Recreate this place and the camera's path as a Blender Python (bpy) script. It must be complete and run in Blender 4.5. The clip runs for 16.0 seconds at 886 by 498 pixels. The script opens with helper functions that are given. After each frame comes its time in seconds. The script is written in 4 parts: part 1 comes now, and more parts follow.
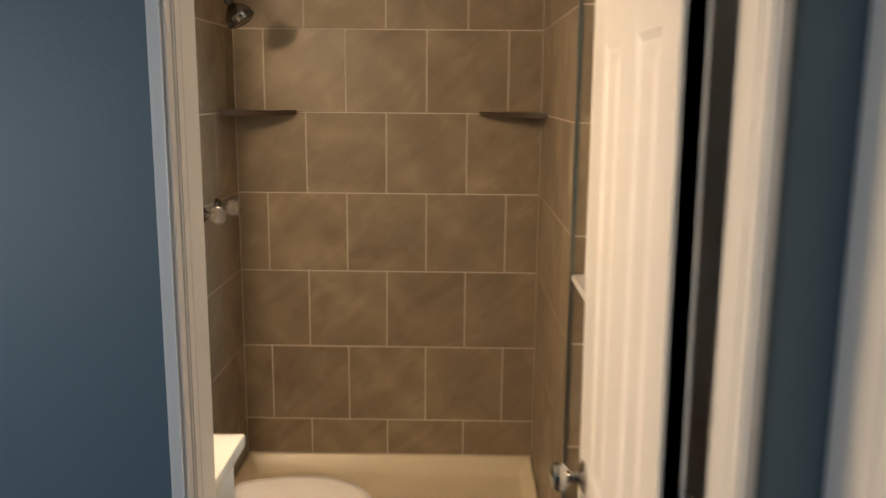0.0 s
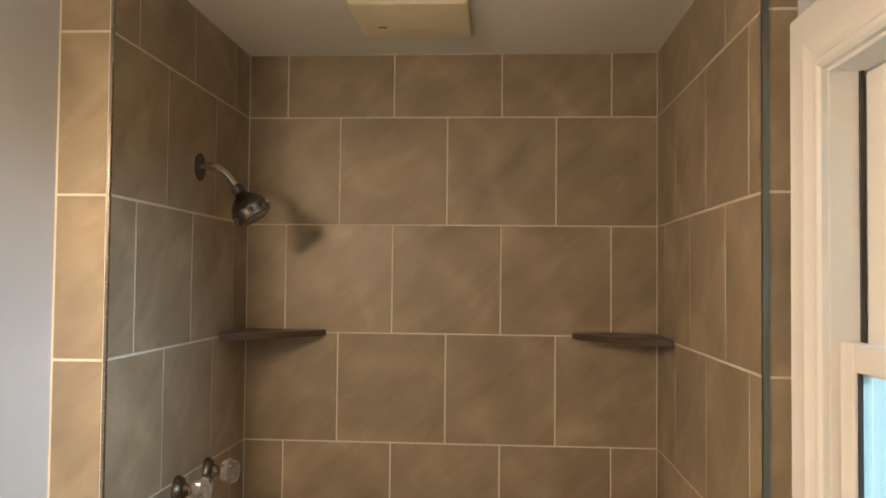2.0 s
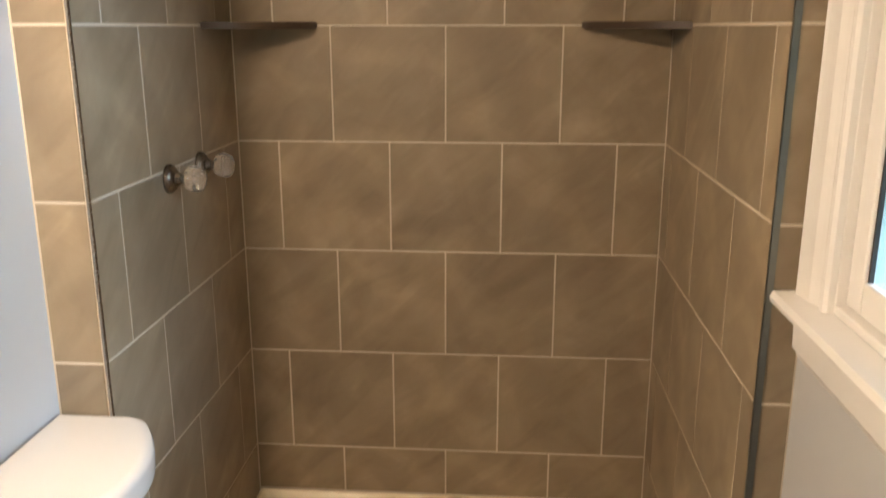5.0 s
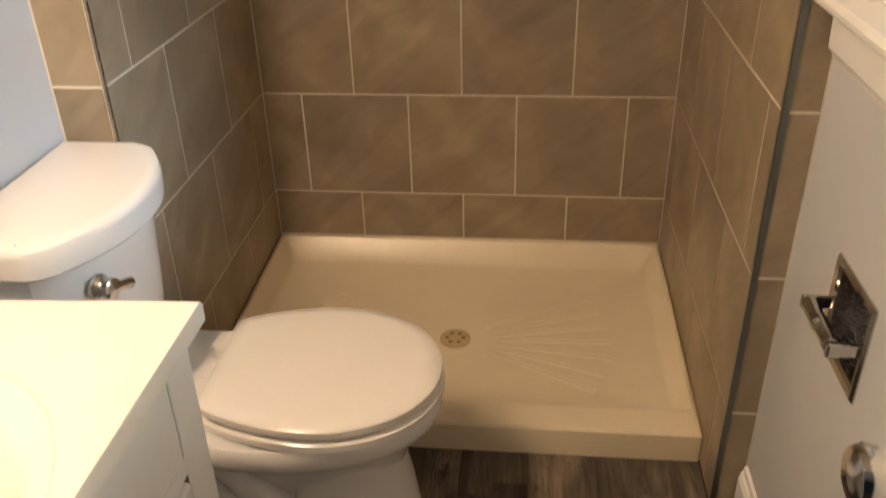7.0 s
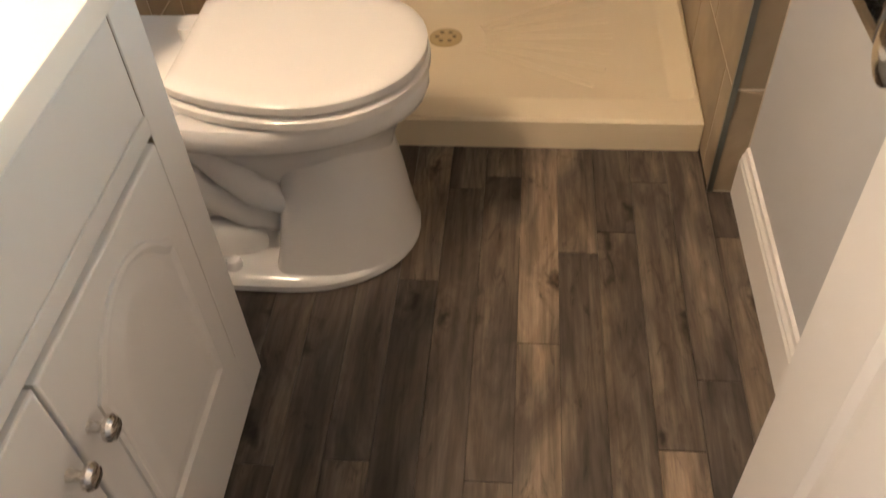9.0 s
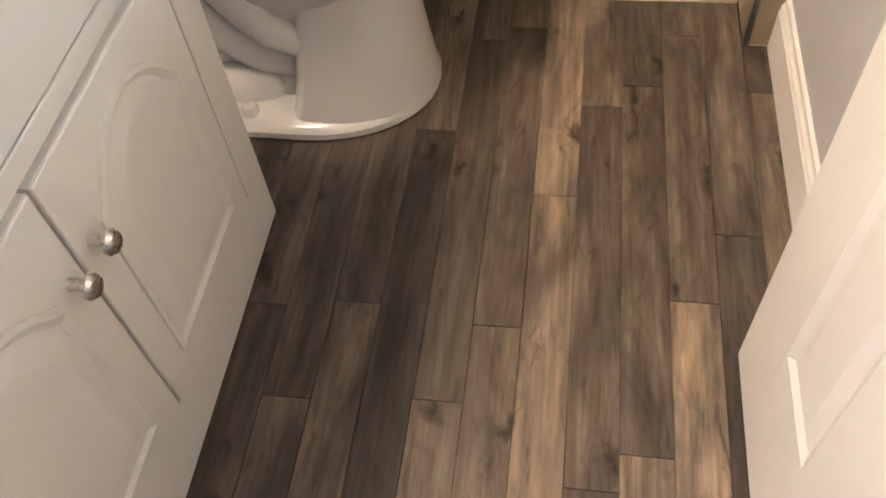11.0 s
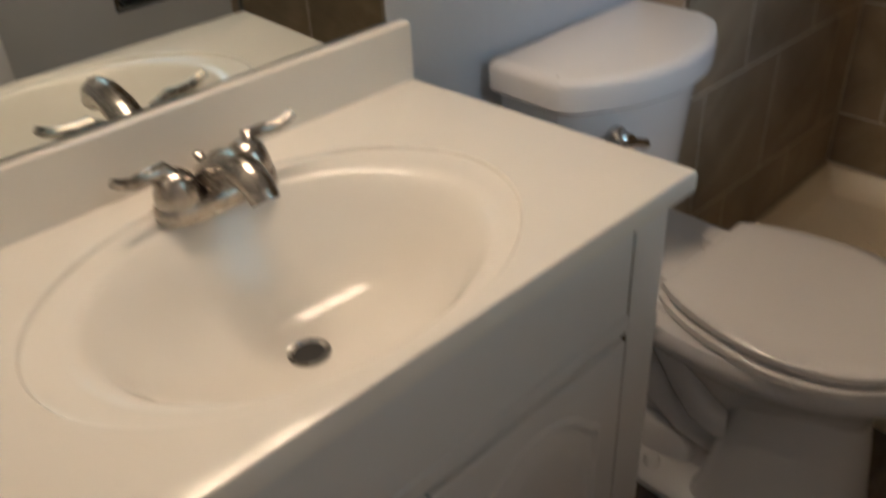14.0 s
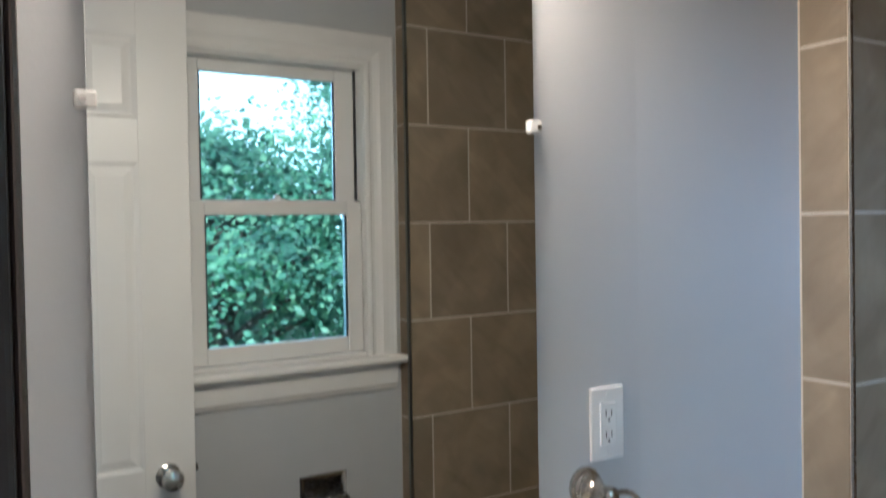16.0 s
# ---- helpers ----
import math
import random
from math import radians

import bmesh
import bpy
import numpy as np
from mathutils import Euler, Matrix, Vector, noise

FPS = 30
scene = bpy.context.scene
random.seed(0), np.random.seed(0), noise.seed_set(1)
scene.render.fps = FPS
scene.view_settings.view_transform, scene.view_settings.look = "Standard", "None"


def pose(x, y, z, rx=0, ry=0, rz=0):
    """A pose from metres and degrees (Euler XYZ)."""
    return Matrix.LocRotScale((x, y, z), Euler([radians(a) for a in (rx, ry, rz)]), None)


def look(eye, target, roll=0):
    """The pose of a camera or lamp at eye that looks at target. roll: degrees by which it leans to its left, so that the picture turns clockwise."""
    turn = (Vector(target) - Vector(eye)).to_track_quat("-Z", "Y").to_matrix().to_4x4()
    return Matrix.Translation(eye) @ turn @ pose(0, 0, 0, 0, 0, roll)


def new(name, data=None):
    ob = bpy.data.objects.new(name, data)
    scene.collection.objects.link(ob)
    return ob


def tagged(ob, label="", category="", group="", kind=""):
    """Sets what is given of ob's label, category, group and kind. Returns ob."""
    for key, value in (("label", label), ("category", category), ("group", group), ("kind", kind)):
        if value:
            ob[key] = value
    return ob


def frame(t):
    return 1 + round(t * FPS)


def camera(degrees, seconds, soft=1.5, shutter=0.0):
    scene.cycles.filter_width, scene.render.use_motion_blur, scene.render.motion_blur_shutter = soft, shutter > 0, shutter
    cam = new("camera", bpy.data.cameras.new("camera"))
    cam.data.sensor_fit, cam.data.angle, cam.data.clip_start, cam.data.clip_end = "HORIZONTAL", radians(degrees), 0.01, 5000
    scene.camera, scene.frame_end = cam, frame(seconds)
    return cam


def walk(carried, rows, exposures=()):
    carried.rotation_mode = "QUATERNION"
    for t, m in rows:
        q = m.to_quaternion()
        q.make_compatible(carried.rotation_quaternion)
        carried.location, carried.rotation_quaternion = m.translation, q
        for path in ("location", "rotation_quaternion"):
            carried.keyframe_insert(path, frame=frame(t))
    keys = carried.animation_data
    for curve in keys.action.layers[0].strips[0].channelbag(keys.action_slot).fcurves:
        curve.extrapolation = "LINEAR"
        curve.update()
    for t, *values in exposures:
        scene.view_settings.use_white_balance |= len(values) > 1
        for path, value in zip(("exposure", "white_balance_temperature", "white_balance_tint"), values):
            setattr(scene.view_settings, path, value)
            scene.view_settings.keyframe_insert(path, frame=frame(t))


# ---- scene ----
cam = camera(55.83, 16.0, 1.5, 0.5)
# seconds, eye x y z, yaw, pitch, roll
ROWS = [
    (0.0, 0.859, -3.257, 1.581, 0.93, -10.58, 0.47),
    (0.5, 0.804, -2.899, 1.571, 2.99, -8.83, 0.41),
    (1.0, 0.79, -2.61, 1.608, 2.66, -4.95, 0.98),
    (1.5, 0.764, -2.434, 1.639, 3.3, -0.53, 0.89),
    (2.0, 0.739, -2.395, 1.665, 3.96, 1.95, 0.57),
    (2.5, 0.738, -2.377, 1.67, 4.08, 2.88, 0.61),
    (3.0, 0.731, -2.375, 1.657, 3.93, 1.57, 0.7),
    (3.5, 0.735, -2.357, 1.626, 3.86, -1.64, 0.49),
    (4.0, 0.737, -2.335, 1.584, 3.71, -6.18, 0.24),
    (6.5, 0.772, -2.267, 1.395, 6.07, -26.02, -1.06),
    (7.0, 0.775, -2.276, 1.366, 6.47, -29.65, -1.56),
    (7.5, 0.784, -2.271, 1.311, 6.9, -33.64, -1.79),
    (8.0, 0.786, -2.27, 1.267, 7.02, -37.93, -2.28),
    (8.5, 0.786, -2.275, 1.228, 6.75, -42.29, -2.77),
    (9.0, 0.792, -2.275, 1.202, 7.46, -46.46, -3.68),
    (9.5, 0.798, -2.277, 1.164, 8.38, -50.77, -4.7),
    (10.0, 0.807, -2.287, 1.14, 8.68, -54.18, -5.01),
    (12.5, 0.859, -2.326, 1.146, 27.44, -52.23, -6.05),
    (13.0, 0.852, -2.323, 1.197, 32.35, -46.9, -2.69),
    (13.5, 0.862, -2.303, 1.247, 40.2, -40.87, -3.43),
    (14.0, 0.814, -2.252, 1.294, 47.84, -33.84, -3.47),
    (14.5, 0.829, -2.272, 1.37, 53.17, -25.1, -3.19),
    (15.0, 0.837, -2.293, 1.39, 55.1, -15.42, -3.1),
    (15.5, 0.871, -2.283, 1.418, 57.5, -7.21, -2.01),
    (16.0, 0.887, -2.281, 1.483, 58.18, -1.23, -1.05),
]


def eye_pose(x, y, z, yaw, pitch, roll):
    a, p = radians(yaw), radians(pitch)
    way = Vector((-math.sin(a) * math.cos(p), math.cos(a) * math.cos(p), math.sin(p)))
    return look((x, y, z), Vector((x, y, z)) + way, roll)


EXPOSURES = [(0.0, 1.45, 6750, 10), (0.6, 1.35, 6700, 10), (1.3, 1.55, 6450, 11), (2.5, 1.55, 6400, 10), (4.0, 1.8, 6300, 10), (6.3, 1.55, 6500, 12), (7.0, 1.6, 6800, 13), (8.5, 1.85, 6650, 14), (9.5, 2.15, 6050, 13),
             (12.5, 2.75, 5950, 12), (13.2, 2.15, 6000, 10), (13.6, 1.15, 5900, 10), (14.0, 0.28, 5850, 12), (15.0, 0.55, 5300, 10), (16.0, 0.8, 4950, 8)]
walk(cam, [(r[0], eye_pose(*r[1:])) for r in ROWS], EXPOSURES)

# ---- light ----
world = bpy.data.worlds.new("sky")
scene.world = world
world.use_nodes = True
wn = world.node_tree.nodes
sky = wn.new("ShaderNodeTexSky")
sky.sky_type, sky.sun_disc = "NISHITA", False
sky.sun_elevation, sky.sun_rotation = radians(40), radians(252)
world.node_tree.links.new(sky.outputs[0], wn["Background"].inputs[0])
wn["Background"].inputs[1].default_value = 0.08


def lamp(name, kind, m, power, color, **sizes):
    data = bpy.data.lights.new(name, kind)
    data.energy, data.color = power, color
    for key, value in sizes.items():
        if key == "radius":
            data.shadow_soft_size = value
        elif key == "wide":
            data.shape, data.size, data.size_y = "RECTANGLE", value[0], value[1]
        elif key == "angle":
            data.angle = value
    ob = new(name, data)
    ob.matrix_world = m
    return ob


lamp("sun", "SUN", look((-9, -3, 8), (0, 0, 0)), 5.0, (1.0, 0.95, 0.88), angle=radians(0.6))
for k in (-0.2, 0.0, 0.2):
    lamp("vanity_bulb", "POINT", pose(-0.05, -1.8 + k, 1.965), 0.8, (1.0, 0.725, 0.465), radius=0.075)
    lamp("vanity_shade", "AREA", look((-0.05, -1.8 + k, 1.955), (0.4, -1.6 + k, 1.085)), 2.2, (1.0, 0.725, 0.465), wide=(0.12, 0.17))
lamp("window_daylight", "AREA", look((3.5, -2.25, 2.3), (-0.1, -0.9, 1.15)), 35.0, (0.6, 0.78, 1.0), wide=(1.1, 0.7))
# added fill without a source in the hall, brightens blue wall and door frame
lamp("hall_fill", "AREA", look((-0.35, -3.5, 1.4), (0.2, -2.4, 1.15)), 2.6, (0.85, 0.93, 1.0), wide=(0.5, 0.6))


# ---- materials ----
def material(name, color, rough=0.5, metal=0.0):
    m = bpy.data.materials.new(name)
    m.use_nodes = True
    b = m.node_tree.nodes["Principled BSDF"]
    b.inputs["Base Color"].default_value = (*color, 1)
    b.inputs["Roughness"].default_value = rough
    b.inputs["Metallic"].default_value = metal
    return m


def nodes_of(m):
    nt = m.node_tree
    return nt, nt.nodes, nt.links, nt.nodes["Principled BSDF"]


def noise_tex(nt, vec, scale, detail=4.0, rough=0.55, distortion=0.0):
    n = nt.nodes.new("ShaderNodeTexNoise")
    n.inputs["Scale"].default_value = scale
    n.inputs["Detail"].default_value = detail
    n.inputs["Roughness"].default_value = rough
    n.inputs["Distortion"].default_value = distortion
    if vec:
        nt.links.new(vec, n.inputs["Vector"])
    return n


def ramp(nt, fac, stops):
    r = nt.nodes.new("ShaderNodeValToRGB")
    els = r.color_ramp.elements
    while len(els) < len(stops):
        els.new(0.5)
    for e, (p, c) in zip(els, stops):
        e.position, e.color = p, (*c, 1)
    nt.links.new(fac, r.inputs[0])
    return r


def bump(nt, height, bsdf, strength, distance):
    b = nt.nodes.new("ShaderNodeBump")
    b.inputs["Strength"].default_value = strength
    b.inputs["Distance"].default_value = distance
    nt.links.new(height, b.inputs["Height"])
    nt.links.new(b.outputs[0], bsdf.inputs["Normal"])
    return b


def coords(nt, scale=(1, 1, 1), per_object=False, turn=0.0):
    tc = nt.nodes.new("ShaderNodeTexCoord")
    mp = nt.nodes.new("ShaderNodeMapping")
    mp.inputs["Scale"].default_value = scale
    mp.inputs["Rotation"].default_value = (0, 0, turn)
    nt.links.new(tc.outputs["Object"], mp.inputs["Vector"])
    if per_object:
        oi = nt.nodes.new("ShaderNodeObjectInfo")
        mul = nt.nodes.new("ShaderNodeMath")
        mul.operation = "MULTIPLY"
        mul.inputs[1].default_value = 37.0
        nt.links.new(oi.outputs["Random"], mul.inputs[0])
        nt.links.new(mul.outputs[0], mp.inputs["Location"])
        return mp.outputs[0], oi.outputs["Random"]
    return mp.outputs[0], None


def painted(name, color, rough=0.5, grain=160.0, depth=0.0006, strength=0.25, mottled=0.05):
    m = material(name, color, rough)
    nt, ns, ln, b = nodes_of(m)
    v, _ = coords(nt)
    big = noise_tex(nt, v, 2.3, 3)
    lo = tuple(c * (1 - mottled) for c in color)
    hi = tuple(min(1, c * (1 + mottled)) for c in color)
    ln.new(ramp(nt, big.outputs["Fac"], [(0.3, lo), (0.7, hi)]).outputs[0], b.inputs["Base Color"])
    fine = noise_tex(nt, v, grain, 3)
    bump(nt, fine.outputs["Fac"], b, strength, depth)
    return m


def tile_material():
    m = material("glazed_stone_tile", (0.3, 0.23, 0.16), 0.36)
    nt, ns, ln, b = nodes_of(m)
    v, rnd = coords(nt, per_object=True)
    warp = noise_tex(nt, v, 2.2, 3, 0.5)
    cloud = noise_tex(nt, v, 4.5, 6, 0.6, 1.2)
    vein = ns.new("ShaderNodeTexWave")
    vein.inputs["Scale"].default_value = 1.6
    vein.inputs["Distortion"].default_value = 9.0
    vein.inputs["Detail"].default_value = 3.0
    vein.inputs["Detail Scale"].default_value = 1.4
    vein.bands_direction = "DIAGONAL"
    ln.new(v, vein.inputs["Vector"])
    turn = ns.new("ShaderNodeMapping")
    turn.inputs["Rotation"].default_value = (0, 0, 0.85)
    ln.new(v, turn.inputs["Vector"])
    draw = ns.new("ShaderNodeMapping")
    draw.inputs["Scale"].default_value = (1.0, 0.3, 1.0)
    ln.new(turn.outputs[0], draw.inputs["Vector"])
    wisp = noise_tex(nt, draw.outputs[0], 16, 3, 0.5, 0.5)
    crack = noise_tex(nt, draw.outputs[0], 10, 2, 0.5, 0.6)
    base = ramp(nt, cloud.outputs["Fac"], [(0.25, (0.264, 0.208, 0.142)), (0.5, (0.303, 0.242, 0.167)), (0.78, (0.35, 0.285, 0.205))])
    veins = ramp(nt, vein.outputs["Fac"], [(0.0, (0.93, 0.93, 0.93)), (0.72, (1, 1, 1)), (0.96, (1.1, 1.1, 1.09))])
    wisps = ramp(nt, wisp.outputs["Fac"], [(0.3, (0.88, 0.88, 0.87)), (0.46, (1, 1, 1)), (0.6, (1.0, 1.0, 1.0)), (0.75, (1.16, 1.16, 1.15))])
    cracks = ramp(nt, crack.outputs["Fac"], [(0.3, (0.88, 0.87, 0.86)), (0.46, (1, 1, 1)), (0.56, (1, 1, 1)), (0.66, (1.12, 1.12, 1.12))])
    for extra in (wisps, cracks):
        both = ns.new("ShaderNodeMix")
        both.data_type, both.blend_type = "RGBA", "MULTIPLY"
        both.inputs[0].default_value = 1.0
        ln.new(veins.outputs[2] if "Result" in veins.outputs else veins.outputs[0], both.inputs[6])
        ln.new(extra.outputs[0], both.inputs[7])
        veins = both
    mx = ns.new("ShaderNodeMix")
    mx.data_type, mx.blend_type = "RGBA", "MULTIPLY"
    mx.inputs[0].default_value = 1.0
    ln.new(base.outputs[0], mx.inputs[6])
    ln.new(veins.outputs[2], mx.inputs[7])
    tone = ramp(nt, rnd, [(0, (0.93, 0.93, 0.94)), (1, (1.06, 1.05, 1.03))])
    mx2 = ns.new("ShaderNodeMix")
    mx2.data_type, mx2.blend_type = "RGBA", "MULTIPLY"
    mx2.inputs[0].default_value = 1.0
    ln.new(mx.outputs[2], mx2.inputs[6])
    ln.new(tone.outputs[0], mx2.inputs[7])
    ln.new(mx2.outputs[2], b.inputs["Base Color"])
    r = ramp(nt, warp.outputs["Fac"], [(0.3, (0.36,) * 3), (0.7, (0.48,) * 3)])
    ln.new(r.outputs[0], b.inputs["Roughness"])
    rough = noise_tex(nt, v, 38, 4)
    bump(nt, rough.outputs["Fac"], b, 0.22, 0.0012)
    return m


def plank_material():
    m = material("grey_brown_wood_plank", (0.15, 0.11, 0.08), 0.42)
    nt, ns, ln, b = nodes_of(m)
    v, rnd = coords(nt, (1, 1, 1), per_object=True)
    st = ns.new("ShaderNodeMapping")
    st.inputs["Scale"].default_value = (1.0, 0.11, 1.0)
    ln.new(v, st.inputs["Vector"])
    figure = noise_tex(nt, st.outputs[0], 11, 6, 0.62, 2.4)
    st2 = ns.new("ShaderNodeMapping")
    st2.inputs["Scale"].default_value = (1.0, 0.035, 1.0)
    ln.new(v, st2.inputs["Vector"])
    grain = noise_tex(nt, st2.outputs[0], 120, 5, 0.65)
    st3 = ns.new("ShaderNodeMapping")
    st3.inputs["Scale"].default_value = (1.0, 0.3, 1.0)
    ln.new(v, st3.inputs["Vector"])
    blotch = noise_tex(nt, st3.outputs[0], 9, 4, 0.6, 0.8)
    field = noise_tex(nt, st.outputs[0], 7.5, 1.5, 0.5, 0.9)
    knots = ns.new("ShaderNodeTexVoronoi")
    knots.voronoi_dimensions = "2D"
    knots.inputs["Scale"].default_value = 6.0
    kn = ns.new("ShaderNodeMapping")
    kn.inputs["Scale"].default_value = (1.0, 0.5, 1.0)
    ln.new(v, kn.inputs["Vector"])
    stray = noise_tex(nt, v, 13, 3, 0.6)
    bend = ns.new("ShaderNodeVectorMath")
    bend.operation = "MULTIPLY_ADD"
    bend.inputs[1].default_value = (0.09, 0.09, 0.0)
    ln.new(stray.outputs["Color"], bend.inputs[0])
    ln.new(kn.outputs[0], bend.inputs[2])
    ln.new(bend.outputs[0], knots.inputs["Vector"])
    pull = ns.new("ShaderNodeMath")
    pull.operation = "MULTIPLY_ADD"
    pull.inputs[1].default_value = 1.0
    near = ramp(nt, knots.outputs["Distance"], [(0.0, (0.14,) * 3), (0.3, (0.0,) * 3)])
    ln.new(near.outputs[0], pull.inputs[0])
    ln.new(field.outputs["Fac"], pull.inputs[2])
    many = ns.new("ShaderNodeMath")
    many.operation = "MULTIPLY"
    many.inputs[1].default_value = 70.0
    ln.new(pull.outputs[0], many.inputs[0])
    rings = ns.new("ShaderNodeMath")
    rings.operation = "SINE"
    ln.new(many.outputs[0], rings.inputs[0])
    half = ns.new("ShaderNodeMath")
    half.operation = "MULTIPLY_ADD"
    half.inputs[1].default_value, half.inputs[2].default_value = 0.5, 0.5
    ln.new(rings.outputs[0], half.inputs[0])
    base = ramp(nt, figure.outputs["Fac"], [(0.28, (0.06, 0.05, 0.041)), (0.42, (0.115, 0.096, 0.08)), (0.58, (0.165, 0.14, 0.118)), (0.74, (0.225, 0.195, 0.167))])
    gr = ramp(nt, grain.outputs["Fac"], [(0.35, (0.74,) * 3), (0.6, (1.07,) * 3)])
    bl = ramp(nt, blotch.outputs["Fac"], [(0.32, (0.42, 0.42, 0.44)), (0.48, (0.9, 0.89, 0.88)), (0.66, (1.4, 1.32, 1.2))])
    rg = ramp(nt, half.outputs[0], [(0.0, (0.8, 0.78, 0.76)), (0.4, (0.99,) * 3), (1.0, (1.03,) * 3)])
    oi = ns.new("ShaderNodeObjectInfo")
    tone = ramp(nt, oi.outputs["Color"], [(0, (0.5, 0.5, 0.51)), (0.3, (0.76, 0.75, 0.75)), (0.6, (1.05, 1.03, 1.0)), (0.85, (1.5, 1.43, 1.33)), (1, (1.95, 1.87, 1.76))])
    st4 = ns.new("ShaderNodeMapping")
    st4.inputs["Scale"].default_value = (1.0, 0.22, 1.0)
    ln.new(v, st4.inputs["Vector"])
    fleck = noise_tex(nt, st4.outputs[0], 34, 5, 0.7, 1.2)
    fk = ramp(nt, fleck.outputs["Fac"], [(0.3, (0.35, 0.34, 0.34)), (0.43, (0.92, 0.91, 0.9)), (0.58, (1.03,) * 3), (0.72, (1.3, 1.27, 1.22))])
    last = base.outputs[0]
    for r in (gr, bl, rg, fk, tone):
        mx = ns.new("ShaderNodeMix")
        mx.data_type, mx.blend_type = "RGBA", "MULTIPLY"
        mx.inputs[0].default_value = 1.0
        ln.new(last, mx.inputs[6])
        ln.new(r.outputs[0], mx.inputs[7])
        last = mx.outputs[2]
    knot = ramp(nt, knots.outputs["Distance"], [(0.018, (0.12, 0.1, 0.09)), (0.05, (0.45, 0.43, 0.41)), (0.11, (1, 1, 1))])
    mx = ns.new("ShaderNodeMix")
    mx.data_type, mx.blend_type = "RGBA", "MULTIPLY"
    mx.inputs[0].default_value = 1.0
    ln.new(last, mx.inputs[6])
    ln.new(knot.outputs[0], mx.inputs[7])
    ln.new(mx.outputs[2], b.inputs["Base Color"])
    bump(nt, grain.outputs["Fac"], b, 0.12, 0.001)
    return m


def leaf_material():
    m = material("green_leaf", (0.1, 0.2, 0.08), 0.45)
    nt, ns, ln, b = nodes_of(m)
    g = ns.new("ShaderNodeNewGeometry")
    c = ramp(nt, g.outputs["Random Per Island"], [(0, (0.12, 0.24, 0.16)), (0.5, (0.2, 0.36, 0.24)), (1, (0.34, 0.5, 0.31))])
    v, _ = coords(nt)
    # broad noise puts sunlit and shaded clumps into the leaf colour
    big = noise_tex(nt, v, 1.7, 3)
    sun_shade = ramp(nt, big.outputs["Fac"], [(0.38, (0.4, 0.45, 0.48)), (0.58, (1.5, 1.45, 1.35))])
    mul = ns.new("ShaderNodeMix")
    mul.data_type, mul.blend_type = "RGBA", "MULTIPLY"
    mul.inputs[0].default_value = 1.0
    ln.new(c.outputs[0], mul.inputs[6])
    ln.new(sun_shade.outputs[0], mul.inputs[7])
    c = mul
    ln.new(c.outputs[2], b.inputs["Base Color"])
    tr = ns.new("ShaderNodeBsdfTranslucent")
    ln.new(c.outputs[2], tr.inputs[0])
    mx = ns.new("ShaderNodeMixShader")
    mx.inputs[0].default_value = 0.4
    ln.new(b.outputs[0], mx.inputs[1])
    ln.new(tr.outputs[0], mx.inputs[2])
    ln.new(mx.outputs[0], ns["Material Output"].inputs[0])
    return m


def brushed(name, color, rough):
    m = material(name, color, rough, 1.0)
    nt, ns, ln, b = nodes_of(m)
    v, _ = coords(nt, (1, 1, 9))
    n = noise_tex(nt, v, 90, 3)
    ln.new(ramp(nt, n.outputs["Fac"], [(0.3, (rough * 0.75,) * 3), (0.7, (rough * 1.3,) * 3)]).outputs[0], b.inputs["Roughness"])
    return m


def glass_material():
    m = bpy.data.materials.new("window_glass")
    m.use_nodes = True
    ns, ln = m.node_tree.nodes, m.node_tree.links
    out = ns["Material Output"]
    tr = ns.new("ShaderNodeBsdfTransparent")
    tr.inputs[0].default_value = (0.84, 0.98, 0.99, 1)
    gl = ns.new("ShaderNodeBsdfGlossy")
    gl.inputs["Roughness"].default_value = 0.02
    face = ns.new("ShaderNodeLayerWeight")
    face.inputs[0].default_value = 0.5
    steep = ns.new("ShaderNodeMath")
    steep.operation = "POWER"
    steep.inputs[1].default_value = 5.0
    ln.new(face.outputs["Facing"], steep.inputs[0])
    fr = ns.new("ShaderNodeMath")
    fr.operation = "MULTIPLY_ADD"
    fr.inputs[1].default_value, fr.inputs[2].default_value = 0.96, 0.04
    ln.new(steep.outputs[0], fr.inputs[0])
    mx = ns.new("ShaderNodeMixShader")
    ln.new(fr.outputs[0], mx.inputs[0])
    ln.new(tr.outputs[0], mx.inputs[1])
    ln.new(gl.outputs[0], mx.inputs[2])
    ln.new(mx.outputs[0], out.inputs[0])
    return m


TILE = tile_material()
GROUT = painted("cream_grout", (0.66, 0.59, 0.49), 0.8, 220, 0.001, 0.4)
WALL = painted("pale_grey_wall_paint", (0.53, 0.54, 0.562), 0.42, 120, 0.0008, 0.3, 0.02)
BLUE = painted("slate_blue_wall_paint", (0.105, 0.165, 0.215), 0.5, 110, 0.001, 0.3, 0.04)
CEILING = painted("white_ceiling_paint", (0.74, 0.73, 0.7), 0.8, 90, 0.001, 0.4, 0.03)
TRIM = painted("white_gloss_trim_paint", (0.8, 0.785, 0.775), 0.3, 60, 0.0003, 0.15, 0.02)
CABINET = painted("white_cabinet_paint", (0.72, 0.71, 0.69), 0.35, 60, 0.0003, 0.12, 0.02)
MARBLE = painted("white_cultured_marble", (0.84, 0.81, 0.75), 0.16, 30, 0.0002, 0.05, 0.03)
PORCELAIN = painted("white_porcelain", (0.73, 0.72, 0.71), 0.08, 20, 0.0002, 0.04, 0.015)
SEAT = painted("white_seat_plastic", (0.75, 0.725, 0.695), 0.15, 30, 0.0002, 0.05, 0.015)
PAN = painted("biscuit_acrylic", (0.78, 0.68, 0.5), 0.3, 40, 0.0004, 0.1, 0.04)
